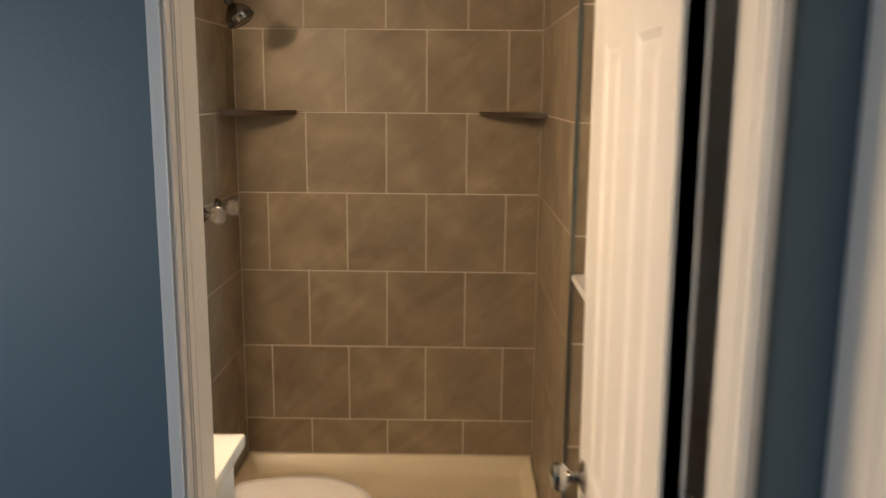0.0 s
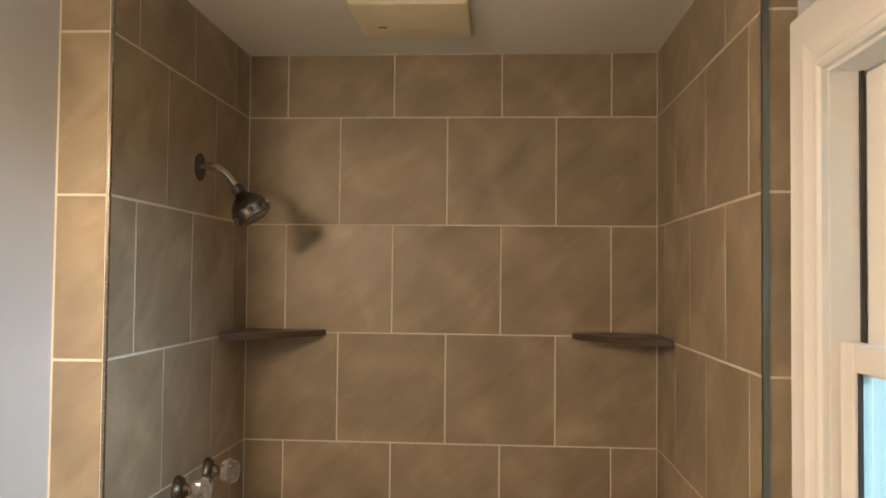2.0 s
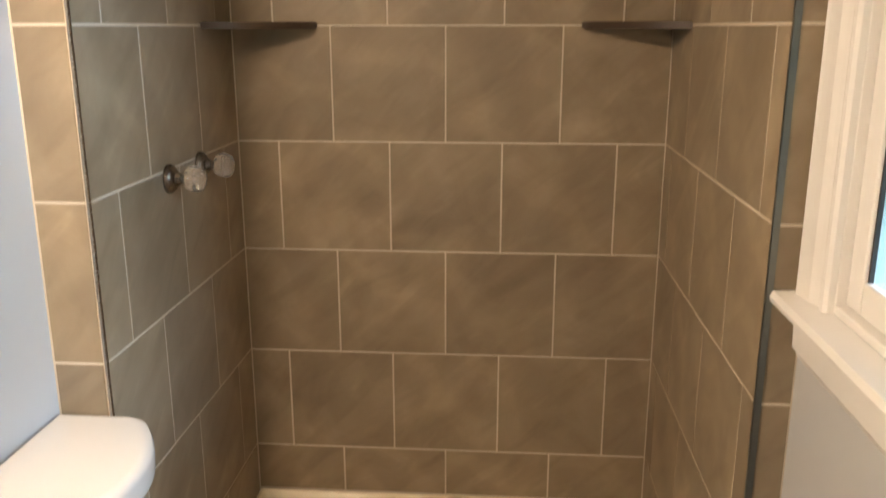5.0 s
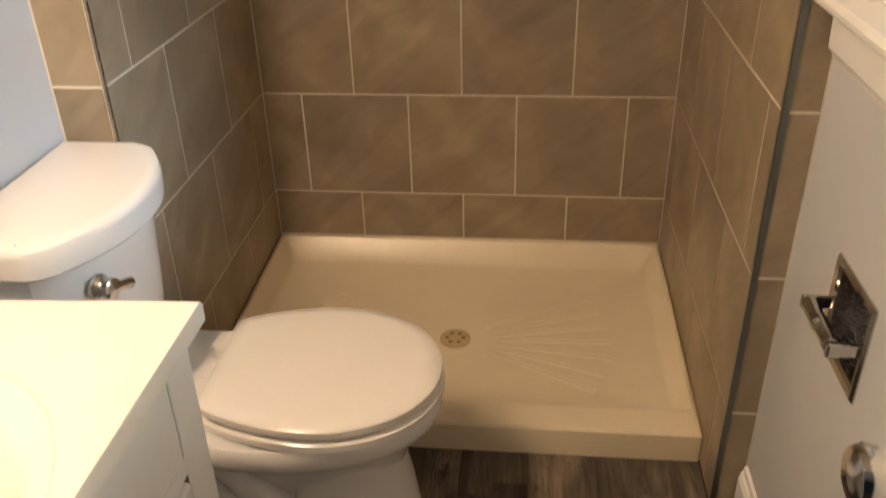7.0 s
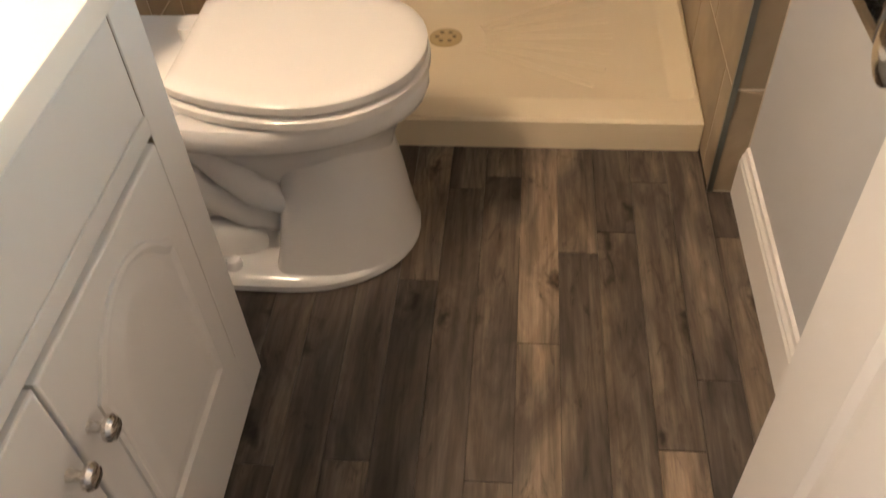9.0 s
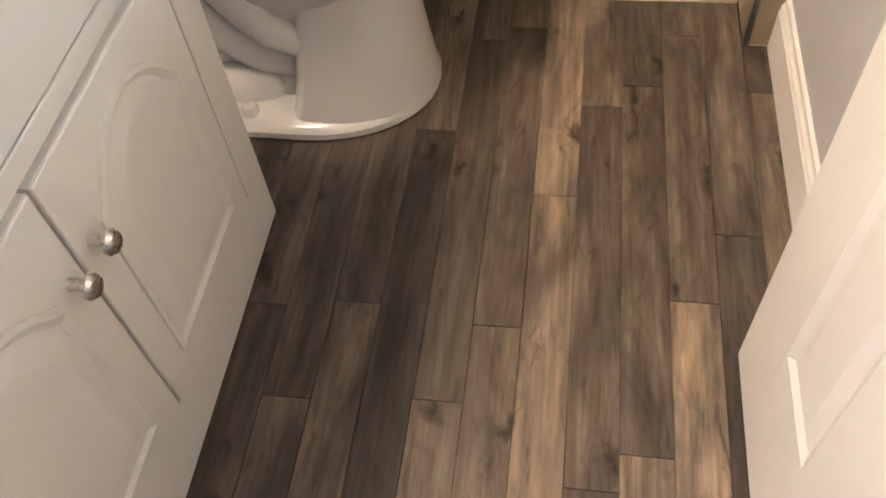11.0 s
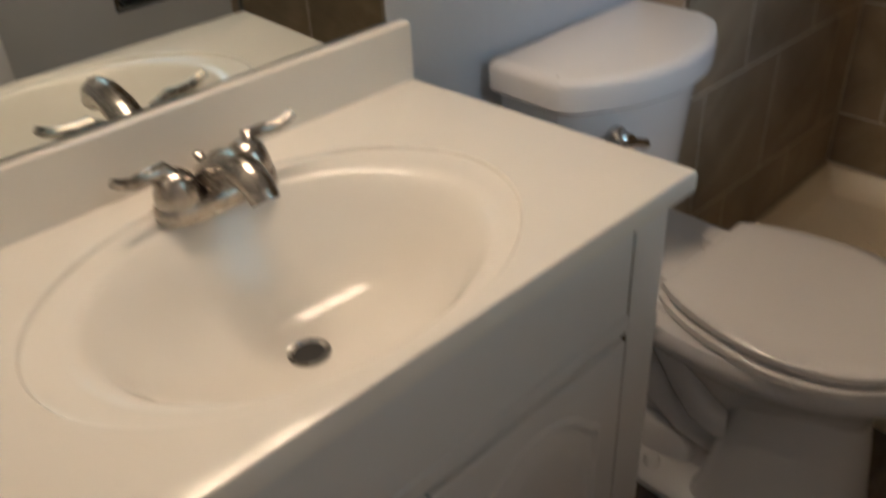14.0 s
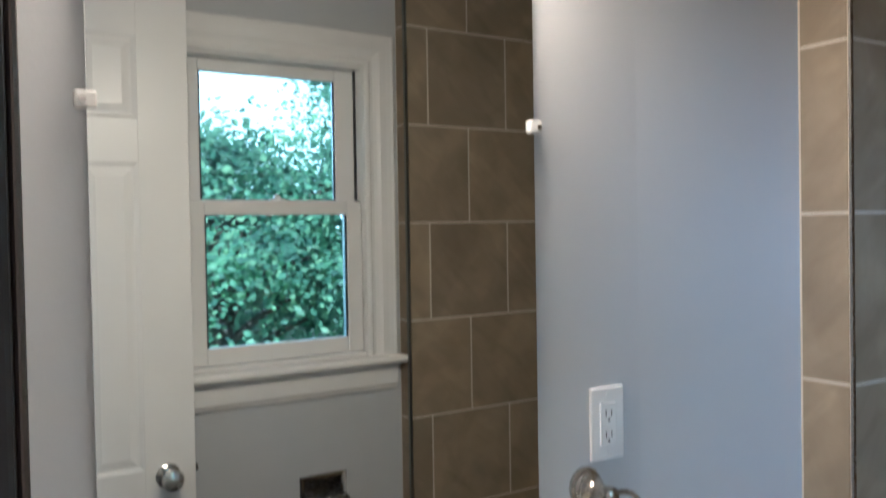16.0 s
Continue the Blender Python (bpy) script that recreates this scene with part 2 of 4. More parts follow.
VENT = painted("yellowed_plastic", (0.78, 0.71, 0.52), 0.45, 60, 0.0003, 0.1, 0.04)
PLASTIC = painted("white_plastic", (0.8, 0.8, 0.8), 0.35, 60, 0.0002, 0.05, 0.02)
NICKEL = brushed("brushed_nickel", (0.43, 0.4, 0.36), 0.24)
KNOB = brushed("satin_nickel_knob", (0.74, 0.71, 0.67), 0.26)
SMOKED = brushed("smoked_chrome", (0.2, 0.18, 0.16), 0.22)
CHROME = brushed("polished_chrome", (0.56, 0.55, 0.53), 0.12)
BRONZE = brushed("dark_bronze", (0.12, 0.1, 0.09), 0.35)
DARK = painted("dark_slot", (0.02, 0.02, 0.02), 0.6)
SHELF = painted("dark_brown_glazed_shelf", (0.075, 0.052, 0.038), 0.3, 60, 0.0006, 0.2, 0.15)
DRAIN = painted("dull_brass_drain", (0.5, 0.39, 0.2), 0.4)
SLOT = painted("drain_slot", (0.2, 0.15, 0.08), 0.6)
PLANK = plank_material()
# dark brown that stands in for the shade in the cabinet's gaps
GAP_SHADE = painted("gap_shade_brown", (0.13, 0.095, 0.06), 0.85)
SUBFLOOR = painted("dark_floor_joint", (0.06, 0.048, 0.038), 0.8)
LEAF = leaf_material()
BARK = painted("grey_bark", (0.12, 0.095, 0.075), 0.9, 25, 0.02, 0.8, 0.25)
GRASS = painted("lawn", (0.07, 0.11, 0.04), 0.9, 40, 0.02, 0.6, 0.3)
GLASS = glass_material()
MIRROR = material("silvered_mirror", (0.75, 0.79, 0.77), 0.015, 1.0)
CLEAR = material("clear_acrylic", (0.93, 0.92, 0.9), 0.06)
CLEAR.node_tree.nodes["Principled BSDF"].inputs["Transmission Weight"].default_value = 0.93
CLIP = material("clear_plastic_clip", (0.9, 0.9, 0.88), 0.15)
CLIP.node_tree.nodes["Principled BSDF"].inputs["Transmission Weight"].default_value = 0.35
EDGE = material("satin_metal_edge", (0.21, 0.225, 0.22), 0.36, 1.0)
GASKET = painted("black_vinyl", (0.03, 0.03, 0.032), 0.4)


# ---- mesh helpers ----
def mesh_of(name, bm, mat, smooth=False):
    me = bpy.data.meshes.new(name)
    bmesh.ops.recalc_face_normals(bm, faces=bm.faces)
    bm.to_mesh(me)
    bm.free()
    me.materials.append(mat)
    if smooth:
        for p in me.polygons:
            p.use_smooth = True
        me.set_sharp_from_angle(angle=radians(38))
    return me


def part(name, bm, mat, parent=None, label="", smooth=False):
    ob = new(name, mesh_of(name, bm, mat, smooth))
    if parent:
        ob.parent = parent
        if parent.parent is None:
            ob.matrix_parent_inverse = parent.matrix_basis.inverted()
    return tagged(ob, label)


def thing(name, label, category, m=None, group=""):
    ob = new(name)
    ob.empty_display_size = 0.05
    if m:
        ob.matrix_basis = m
    return tagged(ob, label, category, group)


def structure(name, bm, mat, label="", smooth=False):
    return tagged(part(name, bm, mat, None, label, smooth), kind="structure", category=name.split("_")[0])


def add_box(bm, lo, hi, bevel=0.0, seg=2):
    sub = bmesh.new()
    bmesh.ops.create_cube(sub, size=1)
    c = [(a + b) / 2 for a, b in zip(lo, hi)]
    s = [abs(b - a) for a, b in zip(lo, hi)]
    for v in sub.verts:
        v.co = Vector([c[i] + v.co[i] * s[i] for i in range(3)])
    if bevel:
        bmesh.ops.bevel(sub, geom=list(sub.edges), offset=bevel, segments=seg, affect="EDGES", profile=0.5)
    merge(bm, sub)
    return bm


def merge(bm, sub, m=None):
    if m:
        sub.transform(m)
    me = bpy.data.meshes.new("tmp")
    sub.to_mesh(me)
    sub.free()
    bm.from_mesh(me)
    bpy.data.meshes.remove(me)
    return bm


def box(lo, hi, bevel=0.0, seg=2):
    return add_box(bmesh.new(), lo, hi, bevel, seg)


def loft(rings, caps=(True, True), bm=None, closed=True):
    bm = bm or bmesh.new()
    rows = [[bm.verts.new(p) for p in ring] for ring in rings]
    n = len(rows[0])
    for a, b in zip(rows, rows[1:]):
        for i in range(n if closed else n - 1):
            j = (i + 1) % n
            bm.faces.new((a[i], a[j], b[j], b[i]))
    if caps[0]:
        bm.faces.new(rows[0][::-1])
    if caps[1]:
        bm.faces.new(rows[-1])
    return bm


def lathe(profile, m=None, n=24, caps=(True, True)):
    bm = loft([[(r * math.cos(2 * math.pi * i / n), r * math.sin(2 * math.pi * i / n), z) for i in range(n)] for r, z in profile], caps)
    if m:
        bm.transform(m)
    return bm


def tube(points, radius, n=12, closed=False):
    pts = [Vector(p) for p in points]
    radii = radius if isinstance(radius, (list, tuple)) else [radius] * len(pts)
    rings, up = [], Vector((0.13, 0.21, 0.97))
    for i, p in enumerate(pts):
        a = pts[i - 1] if (i or closed) else p
        b = pts[(i + 1) % len(pts)] if (i + 1 < len(pts) or closed) else p
        d = (b - a).normalized()
        u = d.cross(up).normalized()
        w = u.cross(d)
        rings.append([p + radii[i] * (math.cos(2 * math.pi * k / n) * u + math.sin(2 * math.pi * k / n) * w) for k in range(n)])
    if closed:
        rings.append(rings[0])
        bm = loft(rings, (False, False))
        bmesh.ops.remove_doubles(bm, verts=bm.verts, dist=1e-6)
        return bm
    return loft(rings)


def prism(outline, axis, lo, hi, bm=None):
    """An outline of (u, v) drawn out along an axis: x uses (y, z), y uses (x, z), z uses (x, y)."""
    def put(u, v, w):
        return {"x": (w, u, v), "y": (u, w, v), "z": (u, v, w)}[axis]
    return loft([[put(u, v, lo) for u, v in outline], [put(u, v, hi) for u, v in outline]], bm=bm)


def disc_to(axis):
    """Turns a lathe that stands along z to lie along +x, -x or +y."""
    return {"+x": pose(0, 0, 0, 0, 90, 0), "-x": pose(0, 0, 0, 0, -90, 0), "+y": pose(0, 0, 0, -90, 0, 0), "-y": pose(0, 0, 0, 90, 0, 0)}[axis]

# ---- plan, in metres ----
XL, XR = -0.126, 1.24          # side walls of the room
SX = 1.18                      # inner width of the shower
YL, YR = -0.868, -0.955        # front ends of the shower's side walls
YI, YH = -2.305, -2.4          # door wall, room side and hall side
ZC = 2.312                     # ceiling
S, P = 1.503, 0.312            # a tile joint's height, and the tiles' pitch
JL, JR, JT = 0.5665, 1.166, 2.12  # doorway

# ---- shell ----
structure("floor", box((-0.9, -4.6, -0.12), (XR + 0.16, 0.2, -0.004)), SUBFLOOR, "dark subfloor under grey brown wood planks")
structure("ceiling", box((-0.9, -4.6, ZC), (XR + 0.16, 0.2, ZC + 0.12)), CEILING, "plain white painted ceiling")
structure("wall_left", prism([(XL - 0.12, YI), (XL, YI), (XL, -1.27), (-0.1055, YL), (-0.1055, 0.001), (XL, 0.001), (XL, 0.14), (XL - 0.12, 0.14)], "z", 0, ZC), WALL, "pale grey painted wall behind the vanity")
wall_back = structure("wall_back", box((XL, 0.0012, 0), (XR, 0.14, ZC)), GROUT, "shower back wall of beige stone tiles")
wall_sl = structure("wall_shower_left", box((-0.106, YL + 0.001, 0), (-0.001, 0.001, ZC)), GROUT, "tiled shower wall with the taps")
wall_sr = structure("wall_shower_right", box((SX + 0.001, YR + 0.001, 0), (XR, 0.001, ZC)), GROUT, "tiled shower wall of beige stone tiles")
WY0, WY1, WZ0, WZ1 = -1.642, -1.066, 1.085, 2.0
bm = box((XR, YI, 0), (XR + 0.16, WY0, ZC))
add_box(bm, (XR, WY1, 0), (XR + 0.16, 0.14, ZC))
HY0, HY1, HZ0, HZ1 = -1.297, -1.173, 0.598, 0.722
for lo, hi in (((XR, WY0, 0), (XR + 0.16, HY0, WZ0)), ((XR, HY1, 0), (XR + 0.16, WY1, WZ0)), ((XR, HY0, 0), (XR + 0.16, HY1, HZ0)), ((XR, HY0, HZ1), (XR + 0.16, HY1, WZ0)), ((XR + 0.09, HY0, HZ0), (XR + 0.16, HY1, HZ1))):
    add_box(bm, lo, hi)
add_box(bm, (XR, WY0, WZ1), (XR + 0.16, WY1, ZC))
structure("wall_right", bm, WALL, "pale grey painted wall with the sash window")
bm = box((XL - 0.12, YH + 0.004, 0), (JL - 0.02, YI, ZC))
add_box(bm, (JR + 0.02, YH + 0.004, 0), (XR + 0.16, YI, ZC))
add_box(bm, (JL - 0.02, YH + 0.004, JT + 0.02), (JR + 0.02, YI, ZC))
structure("wall_door", bm, WALL, "pale grey painted wall round the doorway")
bm = box((-0.9, YH, 0), (JL - 0.02, YH + 0.004, ZC))
add_box(bm, (JR + 0.02, YH, 0), (XR + 0.16, YH + 0.004, ZC))
add_box(bm, (JL - 0.02, YH, JT + 0.02), (JR + 0.02, YH + 0.004, ZC))
structure("wall_hall_front", bm, BLUE, "slate blue painted hall wall round the doorway")
structure("wall_hall_right", box((1.275, -4.6, 0), (1.4, YH, ZC)), BLUE, "slate blue painted hall wall")
structure("wall_hall_left", box((-0.9, -4.6, 0), (-0.78, YH, ZC)), BLUE, "slate blue painted hall wall")
structure("wall_hall_end", box((-0.78, -4.6, 0), (1.275, -4.5, ZC)), BLUE, "slate blue painted hall wall")

# doorway: jambs, stops and the narrow edge mouldings on the hall side
frame_1 = tagged(thing("door_frame", "white gloss painted door frame with stops", "door frame", pose(JL, YI, 0)), kind="structure")
for x0, x1, sgn in ((JL - 0.02, JL, 1), (JR, JR + 0.02, -1)):
    part("jamb", box((x0, YH - (0.002 if sgn > 0 else 0.006), 0), (x1, YI + 0.002, JT), 0.002), TRIM, frame_1)
    xf = JL if sgn > 0 else JR
    part("stop", box((xf if sgn > 0 else xf - 0.0015, YI - 0.072, 0), (xf + 0.0015 if sgn > 0 else xf, YI - 0.04, JT - 0.012), 0.0006), TRIM, frame_1)
    e = [(0, 0), (0, 0.014), (0.006, 0.016), (0.012, 0.011), (0.022, 0.01), (0.027, 0.006), (0.03, 0)]
    if sgn > 0:
        e = [(u * 0.1, v * 0.3) for u, v in e]
    else:
        e = [(u * 0.6, v) for u, v in e]
    xo = xf - sgn * 0.004
    if sgn > 0:
        for yb_ in (YH + 0.016, YH + 0.04):
            part("bead", tube([(xf, yb_, 0.0), (xf, yb_, JT)], 0.0022, 8), TRIM, frame_1)
    part("casing", prism([(xo - sgn * u, YH - v) for u, v in e], "z", 0, JT + 0.03), TRIM, frame_1)
part("inner_casing", box((JL - 0.075, YI, 0), (JL - 0.022, YI + 0.04, JT + 0.06), 0.006), TRIM, frame_1)
part("head_jamb", box((JL, YH - 0.006, JT), (JR, YI + 0.002, JT + 0.02), 0.003), TRIM, frame_1)
part("head_casing", box((JL - 0.03, YH - 0.014, JT + 0.006), (JR + 0.03, YH, JT + 0.04), 0.004), TRIM, frame_1)

trim_1 = tagged(thing("hall_door_casing", "white painted casing of a neighbouring hall door", "casing", pose(1.26, -2.52, 0)), kind="structure")
part("casing", prism([(1.275, -2.404), (1.261, -2.404), (1.258, -2.415), (1.262, -2.44), (1.264, -2.49), (1.275, -2.5)], "z", 0, 2.15), TRIM, trim_1)
part("jamb", box((1.262, -3.3, 0), (1.274, -2.5, 2.08), 0.003), TRIM, trim_1)

# baseboard on the window wall
e = [(XR, 0), (XR - 0.014, 0), (XR - 0.014, 0.088), (XR - 0.011, 0.094), (XR - 0.012, 0.1), (XR - 0.007, 0.108), (XR - 0.006, 0.118), (XR, 0.122)]
structure("baseboard", prism(e, "y", YI + 0.002, YR - 0.002), TRIM, "white painted baseboard with a moulded top")
structure("trim_edge_left", prism([(0.002, YL + 0.006), (-0.001, YL + 0.006), (-0.001, YL + 0.001), (-0.003, YL + 0.001), (-0.003, YL - 0.002), (0.002, YL - 0.002)], "z", 0.002, ZC), NICKEL, "thin metal tile edge strip")
structure("trim_edge_right", prism([(SX - 0.002, YR - 0.003), (SX + 0.009, YR - 0.003), (SX + 0.009, YR + 0.001), (SX + 0.001, YR + 0.001), (SX + 0.001, YR + 0.006), (SX - 0.002, YR + 0.006)], "z", 0.002, ZC), EDGE, "thin metal tile edge strip")

# ---- window ----
window = tagged(thing("window_1", "white double hung sash window looking onto trees", "window", pose(XR, -1.365, WZ0)), kind="structure")
prof = [(0, 0), (0, 0.02), (0.006, 0.024), (0.014, 0.022), (0.03, 0.02), (0.05, 0.019), (0.062, 0.014), (0.072, 0.011), (0.082, 0.012), (0.088, 0.016), (0.096, 0.015), (0.102, 0.01), (0.102, 0)]
yo, yl, zt = -0.975, -1.733, 2.096
rings = [[(XR - v, yo - u, WZ0) for u, v in prof], [(XR - v, yo - u, zt - u) for u, v in prof], [(XR - v, yl + u, zt - u) for u, v in prof], [(XR - v, yl + u, WZ0) for u, v in prof]]
part("window_casing", loft(rings), TRIM, window)
e = [(XR, 1.06), (XR - 0.05, 1.06), (XR - 0.056, 1.066), (XR - 0.057, 1.074), (XR - 0.052, 1.083), (XR, 1.085)]
part("window_sill", prism(e, "y", yl - 0.02, yo + 0.016), TRIM, window)
e = [(XR, 0.975), (XR - 0.008, 0.975), (XR - 0.012, 0.985), (XR - 0.018, 0.992), (XR - 0.02, 1.04), (XR - 0.026, 1.058), (XR, 1.06)]
part("apron", prism(e, "y", yl - 0.005, yo), TRIM, window)
for nm, lo, hi in (("side_liner", (XR, WY0, WZ0), (XR + 0.16, WY0 + 0.012, WZ1)), ("side_liner", (XR, WY1 - 0.012, WZ0), (XR + 0.16, WY1, WZ1)),
                   ("head_liner", (XR, WY0 + 0.012, WZ1 - 0.012), (XR + 0.16, WY1 - 0.012, WZ1)), ("outer_sill", (XR, WY0 + 0.012, WZ0), (XR + 0.17, WY1 - 0.012, WZ0 + 0.014))):
    part(nm, box(lo, hi, 0.002), TRIM, window)
for y0 in (WY0 + 0.012, WY1 - 0.017):
    part("track", box((XR + 0.046, y0 - 0.001, WZ0 + 0.014), (XR + 0.053, y0 + 0.006, WZ1 - 0.012)), GASKET, window)


def sash(name, x0, z0, z1, gy0, gy1, gz0, gz1):
    y0, y1, t = WY0 + 0.014, WY1 - 0.014, 0.03
    part("stile", box((x0, y0, z0), (x0 + t, gy0, z1), 0.004), TRIM, window)
    part("stile", box((x0, gy1, z0), (x0 + t, y1, z1), 0.004), TRIM, window)
    part("rail", box((x0 + 0.001, gy0, z0), (x0 + t - 0.001, gy1, gz0), 0.003), TRIM, window)
    part("rail", box((x0 + 0.001, gy0, gz1), (x0 + t - 0.001, gy1, z1), 0.003), TRIM, window)
    g = part("pane", box((x0 + 0.013, gy0, gz0), (x0 + 0.017, gy1, gz1)), GLASS, window, "clear window pane")
    g.visible_shadow = False
    for a, b, c, d in ((gy0, gy0 + 0.005, gz0, gz1), (gy1 - 0.005, gy1, gz0, gz1)):
        part("gasket", box((x0 + 0.006, a, c), (x0 + 0.012, b, d)), GASKET, window)


sash("upper", XR + 0.055, 1.535, WZ1 - 0.014, -1.576, -1.147, 1.578, 1.95)
sash("lower", XR + 0.014, WZ0 + 0.016, 1.574, -1.578, -1.13, 1.15, 1.532)
lock = lathe([(0.016, 0), (0.016, 0.006), (0.011, 0.009), (0.009, 0.016), (0.004, 0.018)], pose(XR + 0.029, -1.355, 1.574))
add_box(lock, (XR + 0.022, -1.38, 1.574), (XR + 0.036, -1.33, 1.579), 0.002)
part("sash_lock", lock, PLASTIC, window, smooth=True)

# ---- shower ----
pan = thing("shower_pan", "biscuit acrylic shower pan with a low threshold", "shower pan", pose(0.59, -0.4, 0))
xa, xb, ya, yb = 0.001, SX - 0.001, -0.825, -0.001


def ring_of(x0, x1, y0, y1, r, z, n=6):
    pts = []
    for cx, cy, a0 in ((x1 - r, y1 - r, 0), (x0 + r, y1 - r, 90), (x0 + r, y0 + r, 180), (x1 - r, y0 + r, 270)):
        for i in range(n + 1):
            a = radians(a0 + 90 * i / n)
            pts.append((cx + r * math.cos(a), cy + r * math.sin(a), z(cx + r * math.cos(a), cy + r * math.sin(a)) if callable(z) else z))
    return pts


def rim(x, y):
    return 0.078 + 0.024 * min(1.0, max(0.0, (y + 0.74) / 0.08))


dx, dy = 0.592, -0.425
rings = [ring_of(xa, xb, ya, yb, 0.006, 0.0), ring_of(xa, xb, ya, yb, 0.006, lambda x, y: rim(x, y) - 0.006), ring_of(xa + 0.005, xb - 0.005, ya + 0.006, yb - 0.002, 0.006, rim),
         ring_of(xa + 0.012, xb - 0.012, ya + 0.078, yb - 0.012, 0.012, rim), ring_of(xa + 0.018, xb - 0.018, ya + 0.086, yb - 0.018, 0.014, lambda x, y: rim(x, y) - 0.008),
         ring_of(xa + 0.044, xb - 0.044, ya + 0.096, yb - 0.05, 0.02, 0.043), ring_of(xa + 0.058, xb - 0.058, ya + 0.11, yb - 0.064, 0.025, 0.0345)]
last = rings[-1]
for k, z in ((0.5, 0.029), (0.12, 0.024), (0.07, 0.0235)):
    rings.append([(dx + (x - dx) * k, dy + (y - dy) * k, z) for x, y, _ in last])
part("basin", loft(rings), PAN, pan, smooth=True)
for i in range(7):
    for side in (0, 180):
        a = radians(side - 30 + 10 * i)
        r0, r1 = 0.1, min(0.42, 0.24 / max(0.01, abs(math.sin(a))))
        b = box((r0, -0.008, -0.003), (r1, 0.008, 0.0008), 0.0032, 2)
        b.transform(pose(dx, dy, 0.0268, 0, 0, math.degrees(a)) @ pose(0, 0, 0, 0, -0.9, 0))
        part("ridge", b, PAN, pan)
drain = thing("shower_drain", "dull brass round drain grate in the pan", "drain", pose(dx, dy, 0.024))
part("grate", lathe([(0.042, 0.0235), (0.042, 0.027), (0.038, 0.029), (0.0, 0.029)][:3] + [(0.002, 0.0285)], pose(dx, dy, 0)), DRAIN, drain, smooth=True)
for i in range(6):
    a = i * math.pi / 3
    part("slot", lathe([(0.006, 0.0286), (0.006, 0.0293)], pose(dx + 0.022 * math.cos(a), dy + 0.022 * math.sin(a), 0), 10), SLOT, drain)


def corner_shelf(x0, sgn):
    t = thing("corner_shelf", "dark brown glazed quarter round corner shelf", "shelf", pose(x0, 0, S), "shower corner shelves")
    pts = [(x0, -0.001)]
    for i in range(13):
        a = radians(90 * i / 12)
        r = 0.238 * (1 - 0.17 * math.sin(2 * a))
        pts.append((x0 + sgn * r * math.cos(a), -0.001 - r * math.sin(a)))
    b = loft([[(x, y, S - 0.009) for x, y in pts], [(x, y, S + 0.009) for x, y in pts]])
    bmesh.ops.bevel(b, geom=[e for e in b.edges], offset=0.003, segments=2, affect="EDGES")
    part("slab", b, SHELF, t)


corner_shelf(0.001, 1)
corner_shelf(SX - 0.001, -1)

shower = thing("shower_sprayer", "dark chrome shower head on a bent arm", "shower head", pose(0, -0.4, 1.93))
part("flange", lathe([(0.034, 0), (0.034, 0.004), (0.024, 0.01), (0.012, 0.014)], pose(0.001, -0.4, 1.93) @ disc_to("+x")), SMOKED, shower, smooth=True)
part("arm", tube([(0.004, -0.4, 1.93), (0.026, -0.4, 1.932), (0.045, -0.4, 1.928), (0.064, -0.4, 1.916), (0.08, -0.4, 1.898), (0.093, -0.4, 1.88)], 0.0105), CHROME, shower, smooth=True)
hm = pose(0.096, -0.4, 1.876) @ pose(0, 0, 0, 0, 147, 0)
part("ball_joint", lathe([(0.004, -0.012), (0.013, -0.008), (0.017, 0.0), (0.015, 0.01), (0.012, 0.016)], hm), GASKET, shower, smooth=True)
part("head", lathe([(0.013, 0.012), (0.018, 0.02), (0.034, 0.034), (0.045, 0.05), (0.048, 0.06), (0.044, 0.066), (0.044, 0.078), (0.041, 0.084), (0.036, 0.086), (0.03, 0.084), (0.002, 0.084)], hm), SMOKED, shower, smooth=True)
for i in range(10):
    a = i * math.pi / 5
    part("lug", box((-0.005, -0.003, -0.006), (0.005, 0.003, 0.006), 0.002, 1), GASKET, shower).matrix_parent_inverse = shower.matrix_basis.inverted() @ hm @ pose(0.046 * math.cos(a), 0.046 * math.sin(a), 0.072, 0, 0, math.degrees(a))

for yv in (-0.505, -0.31):
    tap = thing("shower_tap", "clear faceted acrylic tap handle on a dark flange", "tap", pose(0, yv, 1.172), "shower taps")
    m = pose(0.001, yv, 1.172) @ disc_to("+x")
    part("flange", lathe([(0.033, 0), (0.033, 0.006), (0.027, 0.014), (0.016, 0.02), (0.012, 0.03)], m), SMOKED, tap, smooth=True)
    part("stem", lathe([(0.01, 0.028), (0.01, 0.045)], m, 12), CHROME, tap)
    part("handle", lathe([(0.012, 0.036), (0.024, 0.042), (0.03, 0.052), (0.031, 0.064), (0.026, 0.078), (0.014, 0.084), (0.002, 0.085)], m, 8), CLEAR, tap, "clear faceted acrylic handle")

vent = thing("ceiling_vent", "yellowed square plastic exhaust vent cover", "vent", pose(0.52, -0.37, ZC))
vb = loft([ring_of(0.38, 0.66, -0.51, -0.24, 0.006, ZC - 0.001), ring_of(0.38, 0.66, -0.51, -0.24, 0.006, ZC - 0.016), ring_of(0.384, 0.656, -0.506, -0.244, 0.005, ZC - 0.021), ring_of(0.47, 0.57, -0.42, -0.33, 0.005, ZC - 0.026)])
part("cover", vb, VENT, vent)
part("logo_plate", box((0.43, -0.345, ZC - 0.0265), (0.452, -0.34, ZC - 0.023)), BRONZE, vent)

# ---- toilet ----
TY = -1.09
toilet = thing("toilet", "white porcelain two piece toilet with closed lid", "toilet", pose(0.2, TY, 0))


